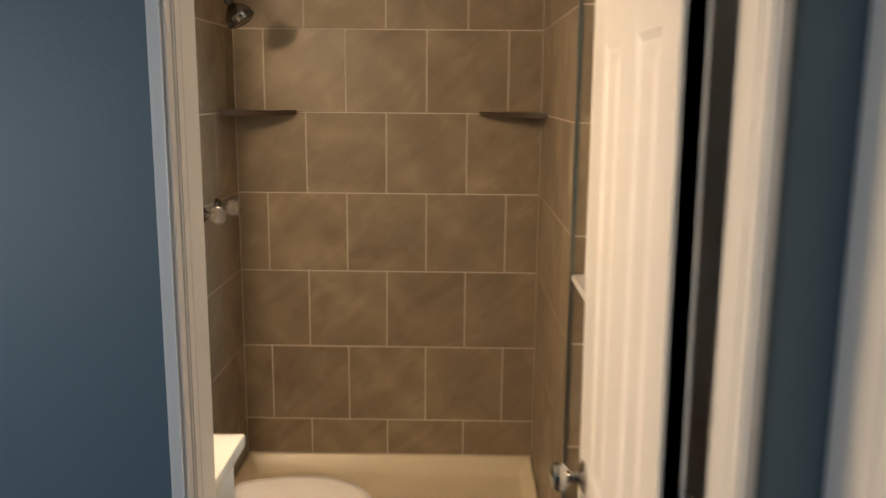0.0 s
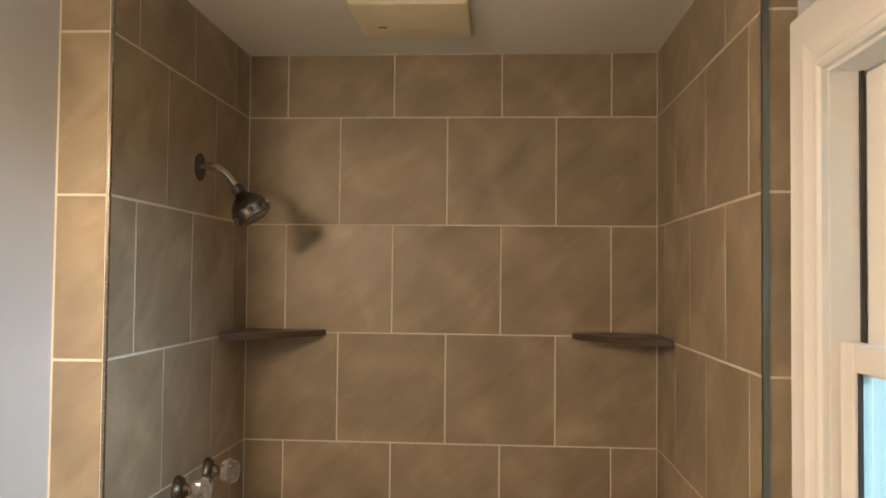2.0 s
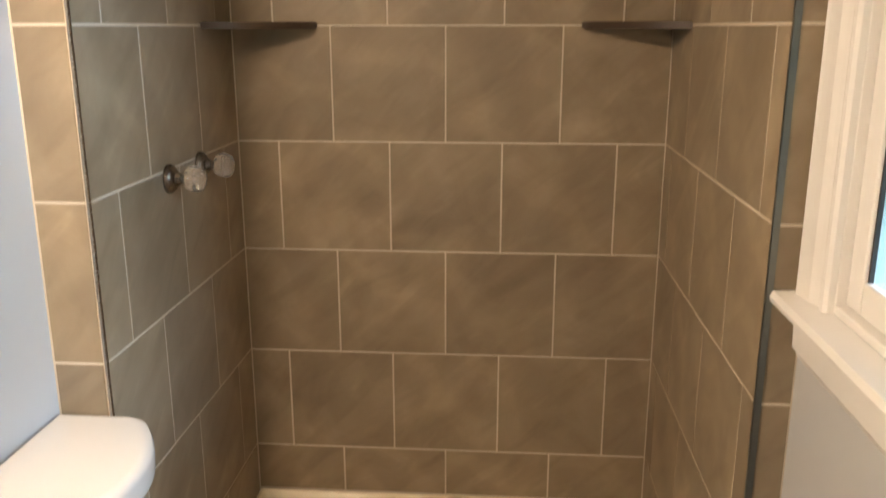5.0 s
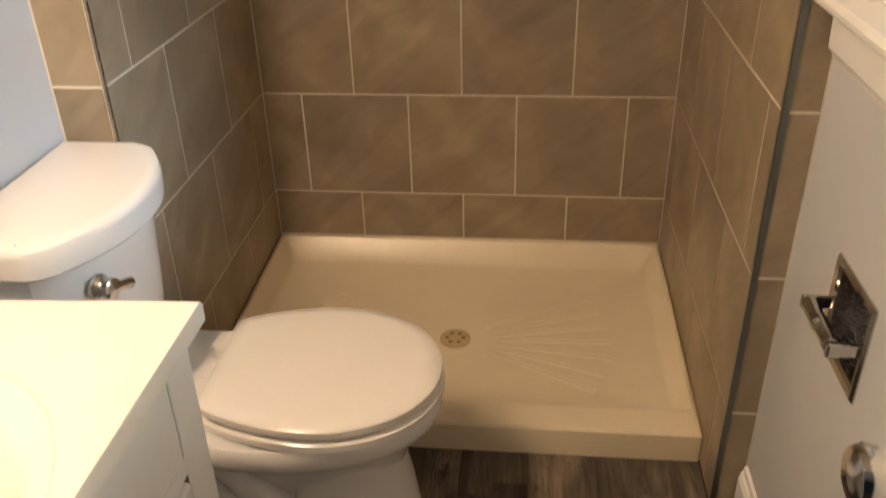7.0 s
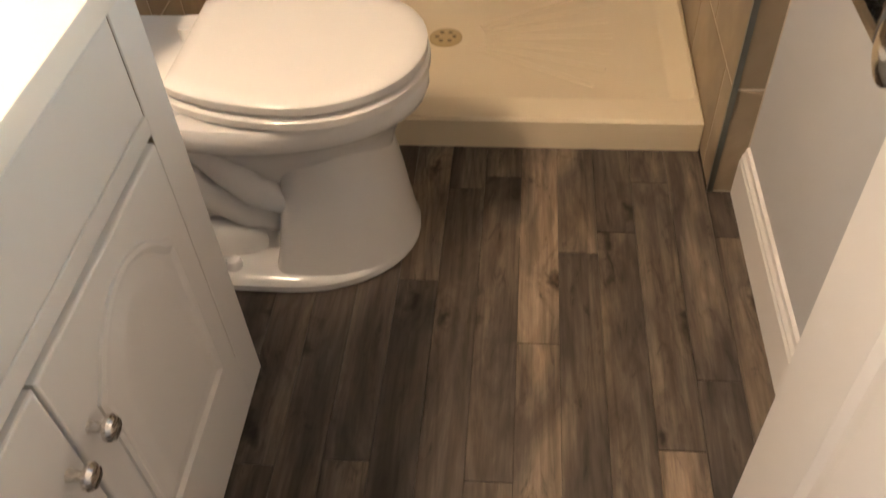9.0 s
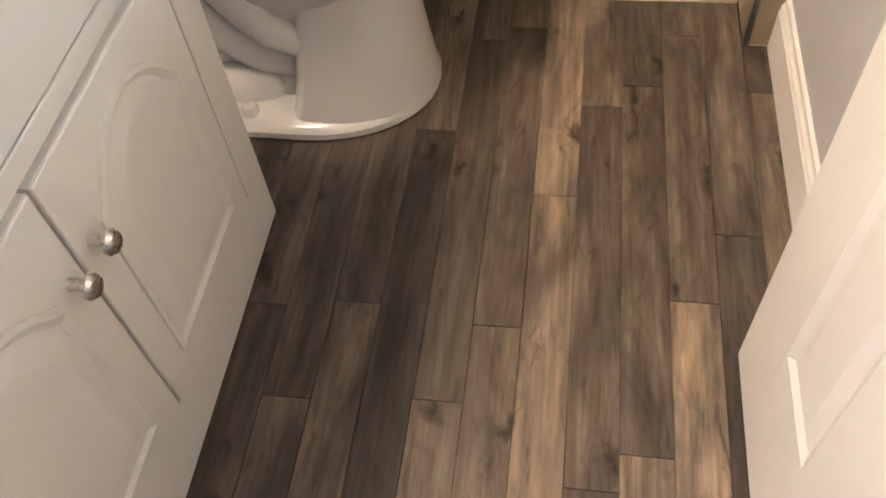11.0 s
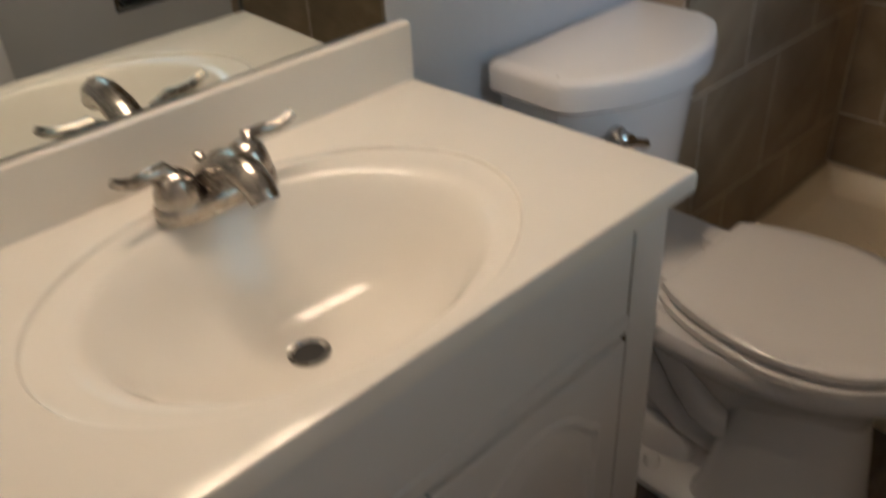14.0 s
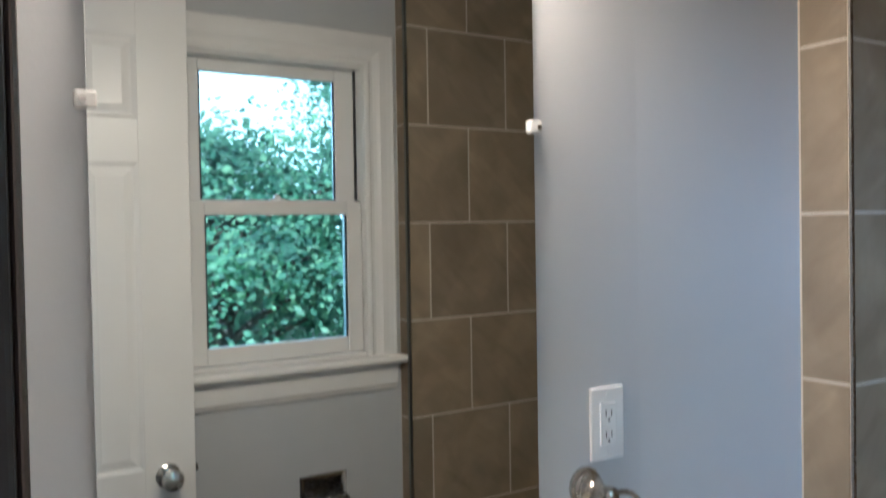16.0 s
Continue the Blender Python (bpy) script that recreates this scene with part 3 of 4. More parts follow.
def egg(xb_, xf, w, z, n=40, sq=2.3, cx=None):
    c = cx if cx is not None else xb_ + (xf - xb_) * 0.44
    pts = []
    for i in range(n):
        a = 2 * math.pi * i / n
        ca, sa = math.cos(a), math.sin(a)
        rx = (xf - c) if ca > 0 else (c - xb_)
        e = 2.0 / (2.05 if ca > 0 else sq)
        pts.append((c + rx * math.copysign(abs(ca) ** e, ca), TY + w * math.copysign(abs(sa) ** e, sa), z))
    return pts


part("foot", loft([egg(-0.03, 0.59, 0.178, 0.0, sq=3.6, cx=0.36), egg(-0.03, 0.595, 0.184, 0.006, sq=3.6, cx=0.36), egg(-0.03, 0.595, 0.184, 0.02, sq=3.6, cx=0.36), egg(-0.024, 0.59, 0.174, 0.03, sq=3.6, cx=0.36), egg(0.0, 0.57, 0.14, 0.036, sq=3.6, cx=0.36)]), PORCELAIN, toilet, smooth=True)
part("pedestal", loft([egg(0.325, 0.594, 0.166, 0.02, sq=7, cx=0.40), egg(0.335, 0.588, 0.156, 0.05, sq=7, cx=0.41), egg(0.345, 0.58, 0.145, 0.1, sq=7, cx=0.42), egg(0.355, 0.57, 0.132, 0.17, sq=7, cx=0.43), egg(0.36, 0.558, 0.118, 0.23, sq=5, cx=0.44), egg(0.37, 0.55, 0.106, 0.29, sq=4, cx=0.45)]), PORCELAIN, toilet, smooth=True)
bowl = [egg(0.3, 0.552, 0.096, 0.2, sq=3), egg(0.24, 0.56, 0.11, 0.245, sq=2.8), egg(0.19, 0.573, 0.126, 0.28, sq=2.6), egg(0.14, 0.592, 0.145, 0.312, sq=2.5), egg(0.12, 0.608, 0.163, 0.326, sq=2.45), egg(0.1, 0.624, 0.181, 0.341, sq=2.4), egg(0.09, 0.632, 0.19, 0.36, sq=2.4), egg(0.09, 0.632, 0.19, 0.382, sq=2.4), egg(0.095, 0.625, 0.184, 0.391, sq=2.4)]
part("bowl", loft(bowl), PORCELAIN, toilet, smooth=True)
part("rear_column", loft([ring_of(-0.01, 0.36, TY - w, TY + w, 0.04, z) for w, z in ((0.1, 0.03), (0.072, 0.08), (0.066, 0.2), (0.075, 0.3), (0.1, 0.36))]), PORCELAIN, toilet, smooth=True)
for sgn in (-1, 1):
    trap = tube([(0.2, TY + sgn * 0.1, 0.335), (0.245, TY + sgn * 0.1, 0.285), (0.28, TY + sgn * 0.1, 0.235), (0.315, TY + sgn * 0.102, 0.195), (0.36, TY + sgn * 0.1, 0.175), (0.41, TY + sgn * 0.085, 0.175)], [0.03, 0.034, 0.034, 0.032, 0.03, 0.028], 16)
    part("trapway", trap, PORCELAIN, toilet, smooth=True)
    part("trapway", tube([(0.1, TY + sgn * 0.07, 0.33), (0.16, TY + sgn * 0.075, 0.25), (0.22, TY + sgn * 0.075, 0.17), (0.28, TY + sgn * 0.07, 0.12), (0.34, TY + sgn * 0.06, 0.1)], [0.04, 0.042, 0.042, 0.04, 0.038], 16), PORCELAIN, toilet, smooth=True)
    part("boss", lathe([(0.05, 0.024), (0.05, 0.05), (0.046, 0.07), (0.034, 0.086), (0.016, 0.094), (0.003, 0.096)], pose(0.225, TY + sgn * 0.085, 0) @ Matrix.Diagonal((1.7, 0.75, 1, 1))), PORCELAIN, toilet, smooth=True)
    part("bolt_cap", lathe([(0.016, 0.028), (0.016, 0.044), (0.012, 0.052), (0.003, 0.055)], pose(0.252, TY + sgn * 0.145, 0), 16), PORCELAIN, toilet, smooth=True)
deck = loft([ring_of(-0.06, 0.26, TY - 0.1, TY + 0.1, 0.03, 0.3), ring_of(-0.07, 0.26, TY - 0.13, TY + 0.13, 0.035, 0.36), ring_of(-0.075, 0.26, TY - 0.145, TY + 0.145, 0.035, 0.392), ring_of(-0.07, 0.25, TY - 0.14, TY + 0.14, 0.035, 0.402)])
part("deck", deck, PORCELAIN, toilet, smooth=True)


def seat_ring(z, inset=0.0, back=0.218):
    pts = []
    for i in range(48):
        a = 2 * math.pi * i / 48
        ca, sa = math.cos(a), math.sin(a)
        x = 0.42 + (0.215 - inset) * math.copysign(abs(ca) ** 0.98, ca) if ca > 0 else 0.42 + (0.29 - inset) * ca
        pts.append((max(back + inset, x), TY + (0.186 - inset) * math.copysign(abs(sa) ** 0.96, sa) * (1 - 0.06 * max(0, -ca)), z))
    return pts


part("seat", loft([seat_ring(0.388, 0.02), seat_ring(0.3935, 0.018), seat_ring(0.394, 0.004), seat_ring(0.3975, -0.001), seat_ring(0.411, -0.001), seat_ring(0.415, 0.004), seat_ring(0.4155, 0.016)]), SEAT, toilet, smooth=True)
part("lid", loft([seat_ring(0.4145, 0.024), seat_ring(0.4205, 0.022), seat_ring(0.421, 0.006), seat_ring(0.424, 0.002), seat_ring(0.438, 0.002), seat_ring(0.4425, 0.007), seat_ring(0.445, 0.03), seat_ring(0.447, 0.09)]), SEAT, toilet, "glossy white closed toilet lid", smooth=True)
for sgn in (-1, 1):
    part("hinge", loft([ring_of(0.185, 0.23, TY + sgn * 0.075 - 0.025, TY + sgn * 0.075 + 0.025, 0.012, z) for z in (0.389, 0.421, 0.428)]), SEAT, toilet)


TC = TY + 0.006


def tank_ring(z, inset=0.0, half=0.206, back=-0.098):
    """A D-shaped outline: straight back and ends, softened corners, bowed front."""
    n, pts = 30, [(back + inset * 0.3, TC + half - inset, z), (back + inset * 0.3, TC - half + inset, z), (0.03, TC - half + inset, z)]
    for i in range(n + 1):
        v = math.sin(math.pi / 2 * (-1 + 2 * i / n))
        corner = 0.016 * max(0.0, (abs(v) - 0.9) / 0.1) ** 2
        pts.append((0.058 + 0.084 * (1 - abs(v) ** 2.1) - corner - inset, TC + v * (half - inset), z))
    return pts + [(0.03, TC + half - inset, z)]


part("tank", loft([tank_ring(0.4, 0.05), tank_ring(0.425, 0.038), tank_ring(0.55, 0.026), tank_ring(0.727, 0.014)]), PORCELAIN, toilet, smooth=True)
part("tank_lid", loft([tank_ring(0.722, 0.0), tank_ring(0.728, -0.006), tank_ring(0.764, -0.007), tank_ring(0.773, -0.004), tank_ring(0.7785, 0.004), tank_ring(0.78, 0.014)]), PORCELAIN, toilet, smooth=True)
lv = part("flush_lever", lathe([(0.021, 0), (0.021, 0.006), (0.016, 0.011), (0.014, 0.02), (0.018, 0.024), (0.018, 0.032), (0.013, 0.036), (0.003, 0.037)], pose(0.094, -1.203, 0.665) @ pose(0, 0, 0, 0, 0, -14) @ disc_to("+x")), CHROME, toilet, "chrome flush lever", smooth=True)
part("lever_arm", tube([(0.122, -1.208, 0.665), (0.127, -1.196, 0.663), (0.13, -1.182, 0.658), (0.131, -1.17, 0.652)], [0.01, 0.0095, 0.009, 0.0105]), CHROME, lv, smooth=True)

# ---- vanity ----
V0, V1, VX = -2.3, -1.44, 0.334
vanity = thing("vanity_cabinet", "white painted vanity cabinet with arched doors", "vanity cabinet", pose(0.12, -1.87, 0))
vb = box((XL + 0.002, V0, 0.0), (VX - 0.018, V0 + 0.016, 0.766), 0.001, 1)
add_box(vb, (XL + 0.002, V1 - 0.016, 0.0), (VX - 0.018, V1, 0.766), 0.001, 1)
add_box(vb, (XL + 0.002, V0 + 0.016, 0.0), (XL + 0.01, V1 - 0.016, 0.766))
add_box(vb, (XL + 0.01, V0 + 0.016, 0.08), (VX - 0.018, V1 - 0.016, 0.095))
part("body", vb, CABINET, vanity)
# coloured dark so that the gaps round the fronts read as shaded
part("front_board", box((VX - 0.018, V0, 0.0), (VX - 0.014, V1, 0.728), 0.001, 1), GAP_SHADE, vanity)


def slab_panel(y0, y1, z0, z1, x0, t):
    """A front with a routed edge."""
    r = lambda i, x: [(x, y0 + i, z0 + i), (x, y1 - i, z0 + i), (x, y1 - i, z1 - i), (x, y0 + i, z1 - i)]
    return loft([r(0.002, x0 - 0.0155), r(0.0, x0 - 0.012), r(0, x0 + t * 0.75), r(0.001, x0 + t * 0.92), r(0.003, x0 + t)])


def arch(y0, y1, z0, z1, rise, i, x, n=14):
    c, w = (y0 + y1) / 2, (y1 - y0) / 2 - i
    pts = [(x, y0 + i, z0 + i), (x, y1 - i, z0 + i)]
    for k in range(n + 1):
        v = 1 - 2 * k / n
        h = rise * max(0.0, 1 - (v / 0.93) ** 2) ** 0.85 if abs(v) < 0.93 else 0
        pts.append((x, c + v * w, z1 - i - rise + h))
    return pts


def vdoor(y0, y1):
    z0, z1, x0, t = 0.122, 0.57, VX + 0.0015, 0.015
    d = part("door", slab_panel(y0, y1, z0, z1, x0, t), CABINET, vanity)
    m = 0.05
    a = (y0 + m, y1 - m, z0 + m + 0.004, z1 - m + 0.012, 0.075)
    groove = loft([arch(*a, 0.0, x0 + t - 0.001), arch(*a, 0.0, x0 + t + 0.0045), arch(*a, 0.006, x0 + t + 0.006), arch(*a, 0.014, x0 + t + 0.001), arch(*a, 0.02, x0 + t + 0.0012), arch(*a, 0.04, x0 + t + 0.0055), arch(*a, 0.044, x0 + t + 0.006)])
    part("raised_panel", groove, CABINET, d)
    return d


gap = -1.871
doors = [vdoor(gap + 0.0025, -1.5185), vdoor(-2.2235, gap - 0.0025)]
fx = VX + 0.011
for nm, lo, hi in (("stile", (VX - 0.014, V0, 0.0), (fx, -2.234, 0.766)), ("stile", (VX - 0.014, -1.508, 0.0), (fx, V1, 0.766)), ("rail", (VX - 0.014, -2.234, 0.5765), (fx, -1.508, 0.605)),
                   ("rail", (VX - 0.014, -2.234, 0.0), (fx, -1.508, 0.116))):
    part(nm, box(lo, hi, 0.0015, 1), CABINET, vanity)
# thin dark strips paint the shade down the stile sides
for y0, y1 in ((-2.234, -2.2325), (-1.5095, -1.508)):
    part("shade_strip", box((VX - 0.013, y0, 0.118), (fx - 0.002, y1, 0.76)), GAP_SHADE, vanity)
part("false_drawer", slab_panel(-2.224, -1.518, 0.612, 0.745, VX + 0.0015, 0.014), CABINET, vanity)
for yk, d in ((gap + 0.028, doors[0]), (gap - 0.028, doors[1])):
    m = pose(VX + 0.0155, yk, 0.456) @ disc_to("+x")
    part("knob", lathe([(0.008, 0), (0.0065, 0.004), (0.0055, 0.014), (0.008, 0.018), (0.0145, 0.021), (0.0155, 0.026), (0.012, 0.031), (0.003, 0.033)], m, 20), KNOB, d, "brushed nickel knob", smooth=True)

top = thing("countertop", "white cultured marble vanity top with oval basin", "countertop", pose(0.13, -1.87, 0.77))
CT, TX0, TX1, TY0, TY1 = 0.798, XL + 0.002, 0.372, -2.303, -1.43
cx, cy = 0.165, -1.87


def oval(ax, ay, z, n=72, ox=0.0):
    return [(cx + ox + ax * math.cos(2 * math.pi * i / n), cy + ay * math.sin(2 * math.pi * i / n), z) for i in range(n)]


def edge_rect(z, inset, n=72):
    pts = []
    for i in range(n):
        a = 2 * math.pi * i / n
        c, s = math.cos(a), math.sin(a)
        hx = (TX1 - inset - cx) if c > 0 else (cx - TX0 - inset)
        hy = (TY1 - inset - cy) if s > 0 else (cy - TY0 - inset)
        k = min(hx / abs(c) if abs(c) > 1e-6 else 9, hy / abs(s) if abs(s) > 1e-6 else 9)
        pts.append([cx + k * c, cy + k * s, z])
    for qx in (TX0 + inset, TX1 - inset):
        for qy in (TY0 + inset, TY1 - inset):
            j = min(range(n), key=lambda i: (pts[i][0] - qx) ** 2 + (pts[i][1] - qy) ** 2)
            pts[j][0], pts[j][1] = qx, qy
    return [(x, cy + (y - cy) * (1 - 0.06 * (TX1 - x) / (TX1 - TX0)) if y > cy else y, z_) for x, y, z_ in pts]


rings = [edge_rect(CT - 0.032, 0.004), edge_rect(CT - 0.03, 0.0), edge_rect(CT - 0.006, 0.0), edge_rect(CT - 0.0015, 0.002), edge_rect(CT, 0.007),
         oval(0.208, 0.288, CT, ox=-0.012), oval(0.2045, 0.284, CT - 0.0055, ox=-0.012), oval(0.2, 0.279, CT - 0.0065, ox=-0.011), oval(0.184, 0.252, CT - 0.0055), oval(0.178, 0.238, CT - 0.007), oval(0.1735, 0.23, CT - 0.012), oval(0.166, 0.221, CT - 0.022),
         oval(0.15, 0.202, CT - 0.048), oval(0.136, 0.182, CT - 0.078), oval(0.112, 0.15, CT - 0.108), oval(0.082, 0.107, CT - 0.13, ox=-0.008), oval(0.045, 0.052, CT - 0.139, ox=-0.014), oval(0.024, 0.024, CT - 0.142, ox=-0.016)]
part("slab", loft(rings, (False, True)), MARBLE, top, smooth=True)
part("backsplash", box((XL + 0.001, TY0, CT - 0.004), (XL + 0.021, TY1 - 0.026, CT + 0.09), 0.004), MARBLE, top)
part("sink_drain", lathe([(0.026, CT - 0.144), (0.026, CT - 0.138), (0.021, CT - 0.137), (0.018, CT - 0.1405)], pose(cx - 0.016, cy, 0)), CHROME, top, smooth=True)
part("drain_hole", lathe([(0.0175, CT - 0.1412), (0.0175, CT - 0.1402)], pose(cx - 0.016, cy, 0)), DARK, top)

faucet = thing("faucet", "brushed nickel centerset faucet with two lever handles", "faucet", pose(-0.02, -1.87, CT))
FX, fy = -0.018, cy + 0.012
bp = [[(FX + 0.03 * s * math.cos(a), fy + math.copysign(0.05, math.sin(a)) + 0.03 * s * math.sin(a), z) for a in [2 * math.pi * (i + 0.5) / 32 for i in range(32)]] for s, z in ((1.0, CT - 0.001), (1.0, CT + 0.012), (0.92, CT + 0.018), (0.8, CT + 0.021))]
part("base_plate", loft(bp), NICKEL, faucet, smooth=True)
for sgn in (-1, 1):
    yh = fy + sgn * 0.049
    part("handle_body", lathe([(0.028, CT + 0.016), (0.027, CT + 0.03), (0.024, CT + 0.042), (0.02, CT + 0.05), (0.012, CT + 0.056), (0.003, CT + 0.058)], pose(FX, yh, 0)), NICKEL, faucet, smooth=True)
    part("lever", tube([(FX + 0.012, yh - sgn * 0.006, CT + 0.03), (FX + 0.004, yh, CT + 0.048), (FX - 0.004, yh + sgn * 0.008, CT + 0.058), (FX - 0.004, yh + sgn * 0.028, CT + 0.059), (FX + 0.002, yh + sgn * 0.048, CT + 0.06), (FX + 0.004, yh + sgn * 0.061, CT + 0.065), (FX + 0.004, yh + sgn * 0.07, CT + 0.071)], [0.006, 0.011, 0.011, 0.0085, 0.0075, 0.007, 0.006], 12), NICKEL, faucet, smooth=True)
part("spout", tube([(FX - 0.006, fy, CT + 0.012), (FX + 0.006, fy, CT + 0.032), (FX + 0.03, fy, CT + 0.05), (FX + 0.06, fy, CT + 0.061), (FX + 0.086, fy, CT + 0.061), (FX + 0.105, fy, CT + 0.051), (FX + 0.113, fy, CT + 0.038)], [0.027, 0.0255, 0.0235, 0.0215, 0.02, 0.0185, 0.017], 18), NICKEL, faucet, smooth=True)
part("pop_up_rod", lathe([(0.003, CT + 0.015), (0.003, CT + 0.042), (0.007, CT + 0.045), (0.007, CT + 0.05), (0.003, CT + 0.053)], pose(FX - 0.026, fy, 0), 12), NICKEL, faucet, smooth=True)

# ---- things on the walls ----
MT = 1.93
mirror = thing("wall_mirror", "frameless rectangular wall mirror with clear clips", "mirror", pose(XL, -1.805, 0.9))
mg = box((0.0, -0.316, 0.0), (0.006, 0.316, MT - 0.892), 0.0008, 1)
mg.transform(pose(XL + 0.004, -1.808, 0.892, 0, 0, 0.5) @ pose(0, 0, 0, 0, 0.17, 0))
part("glass", mg, MIRROR, mirror, "silvered mirror glass")
for yv, zv in ((-2.124, 1.637), (-1.492, 1.637), (-2.124, 1.03), (-1.492, 1.03)):
    s = 1 if yv < -1.8 else -1
    part("clip", box((XL, yv - 0.012, zv - 0.01), (XL + 0.016, yv + 0.012, zv + 0.01), 0.003), CLIP, mirror, "clear plastic mirror clip")
    part("screw", lathe([(0.004, 0), (0.004, 0.002)], pose(XL + 0.016, yv - s * 0.004, zv) @ disc_to("+x"), 10), CHROME, mirror)

ring = thing("towel_ring", "brushed nickel towel ring on a stepped round base", "towel ring", pose(XL, -1.396, 1.072))
m = pose(XL, -1.396, 1.072) @ disc_to("+x")
part("base", lathe([(0.031, 0), (0.031, 0.006), (0.028, 0.009), (0.028, 0.013), (0.024, 0.016), (0.024, 0.02), (0.018, 0.025), (0.013, 0.034), (0.0125, 0.05), (0.014, 0.056), (0.014, 0.066), (0.009, 0.071), (0.002, 0.072)], m), NICKEL, ring, smooth=True)
R, rc = 0.072, Vector((XL + 0.06, -1.382, 1.072 - 0.07))
part("ring", tube([rc + Vector((-0.024 * (1 - math.cos(a)), R * math.sin(a), R * math.cos(a))) for a in [2 * math.pi * i / 48 for i in range(48)]], 0.0045, 10, True), NICKEL, ring, smooth=True)

outlet = thing("outlet", "white duplex outlet with a rectangular cover plate", "outlet", pose(XL, -1.348, 1.167))
part("plate", box((XL, -1.384, 1.108), (XL + 0.006, -1.312, 1.226), 0.003), PLASTIC, outlet)
part("insert", box((XL + 0.005, -1.365, 1.133), (XL + 0.0085, -1.331, 1.201), 0.001), PLASTIC, outlet)
for zc in (1.15, 1.184):
    for yy in (-1.354, -1.342):
        part("slot", box((XL + 0.008, yy - 0.001, zc - 0.005), (XL + 0.0088, yy + 0.001, zc + 0.005)), DARK, outlet)
    part("ground_hole", lathe([(0.0025, 0), (0.0025, 0.0006)], pose(XL + 0.0084, -1.348, zc - 0.011) @ disc_to("+x"), 10), DARK, outlet)
for zc in (1.118, 1.216):
    part("screw", lathe([(0.003, 0), (0.003, 0.001)], pose(XL + 0.0058, -1.348, zc) @ disc_to("+x"), 10), PLASTIC, outlet)

holder = thing("toilet_paper_holder", "recessed chrome toilet paper holder with a bare roller", "paper holder", pose(XR, -1.235, 0.66))
hy, hz = -1.235, 0.66
def sq(i, x):
    return [(x, hy - 0.078 + i, hz - 0.078 + i), (x, hy + 0.078 - i, hz - 0.078 + i), (x, hy + 0.078 - i, hz + 0.078 - i), (x, hy - 0.078 + i, hz + 0.078 - i)]


part("frame", loft([sq(0.017, XR + 0.004), sq(0.0, XR - 0.0005), sq(0, XR - 0.003), sq(0.004, XR - 0.007), sq(0.013, XR - 0.005), sq(0.0175, XR - 0.001), sq(0.0185, XR + 0.004)], (False, False)), CHROME, holder)
scoop = []
for i in range(13):
    a = math.pi * i / 12
    scoop.append((XR + 0.002 + 0.058 * math.sin(a), hz + 0.059 * math.cos(a)))
bm = loft([[(x, y, z) for x, z in scoop] for y in (hy - 0.059, hy + 0.059)], (True, True), closed=False)
part("recess", bm, brushed("dark_chrome_scoop", (0.3, 0.3, 0.3), 0.25), holder, smooth=True)
for s in (-1, 1):
    part("post", box((XR - 0.05, hy + s * 0.062 - 0.005, hz - 0.009), (XR - 0.003, hy + s * 0.062 + 0.005, hz + 0.013), 0.004), CHROME, holder)
part("roller", lathe([(0.006, -0.056), (0.012, -0.054), (0.012, -0.006), (0.0135, -0.004), (0.0135, 0.004), (0.012, 0.006), (0.012, 0.054), (0.006, 0.056)], pose(XR - 0.04, hy, hz + 0.004) @ disc_to("+y"), 18), CHROME, holder, smooth=True)

strip = thing("door_strip", "black plastic strip on the white door casing", "strip", pose(JL - 0.03, YI + 0.05, 1.2))
part("rail", box((JL - 0.072, YI + 0.04, 1.2), (JL - 0.024, YI + 0.051, 1.95), 0.003), GASKET, strip)
part("lip", box((JL - 0.06, YI + 0.051, 1.215), (JL - 0.03, YI + 0.056, 1.94), 0.002), BRONZE, strip)

# ---- door ----
D0, D1, DX, DT, DZ = -2.283, -1.66, 1.119, 0.035, 2.1
door = tagged(thing("door_1", "white six panel door standing open", "door", pose(DX, D0, 0.012)), kind="structure")
part("core", box((DX + 0.006, D0, 0.012), (DX + DT - 0.006, D1, DZ)), TRIM, door)
cols = ((-1.93, -1.79), (-2.188, -2.045))
rows_ = ((0.24, 0.70), (0.87, 1.665), (1.775, 1.99))
for a, b in ((D0, -2.188), (-2.045, -1.93), (-1.79, D1)):
    part("stile", box((DX, a, 0.012), (DX + DT, b, DZ), 0.0012, 1), TRIM, door)
for a, b in ((0.012, 0.24), (0.70, 0.87), (1.665, 1.775), (1.99, DZ)):
    for c0, c1 in cols:
        part("rail", box((DX + 0.0004, c0, a), (DX + DT - 0.0004, c1, b)), TRIM, door)
for c0, c1 in cols:
    for a, b in rows_:
        for xs, sg in ((DX + 0.006, -1), (DX + DT - 0.006, 1)):
            q = lambda i, h: [(xs + sg * h, c0 + i, a + i), (xs + sg * h, c1 - i, a + i), (xs + sg * h, c1 - i, b - i), (xs + sg * h, c0 + i, b - i)]
            part("panel", loft([q(0.0, -0.001), q(0.0, 0.0055), q(0.004, 0.004), q(0.012, 0.0005), q(0.018, 0.0008), q(0.034, 0.0045), q(0.036, 0.005)]), TRIM, door)
for sg, xk in ((-1, DX), (1, DX + DT)):
    m = pose(xk, -1.733, 0.848) @ disc_to("-x" if sg < 0 else "+x")
    part("door_handle", lathe([(0.032, 0), (0.032, 0.004), (0.026, 0.008), (0.013, 0.012), (0.011, 0.028), (0.018, 0.034), (0.0265, 0.042), (0.0285, 0.052), (0.025, 0.062), (0.012, 0.067), (0.002, 0.068)], m), CHROME, door, "round polished nickel door knob", smooth=True)
part("latch_plate", box((DX + 0.006, D1 - 0.001, 0.827), (DX + DT - 0.006, D1 + 0.0015, 0.883), 0.0008, 1), NICKEL, door)
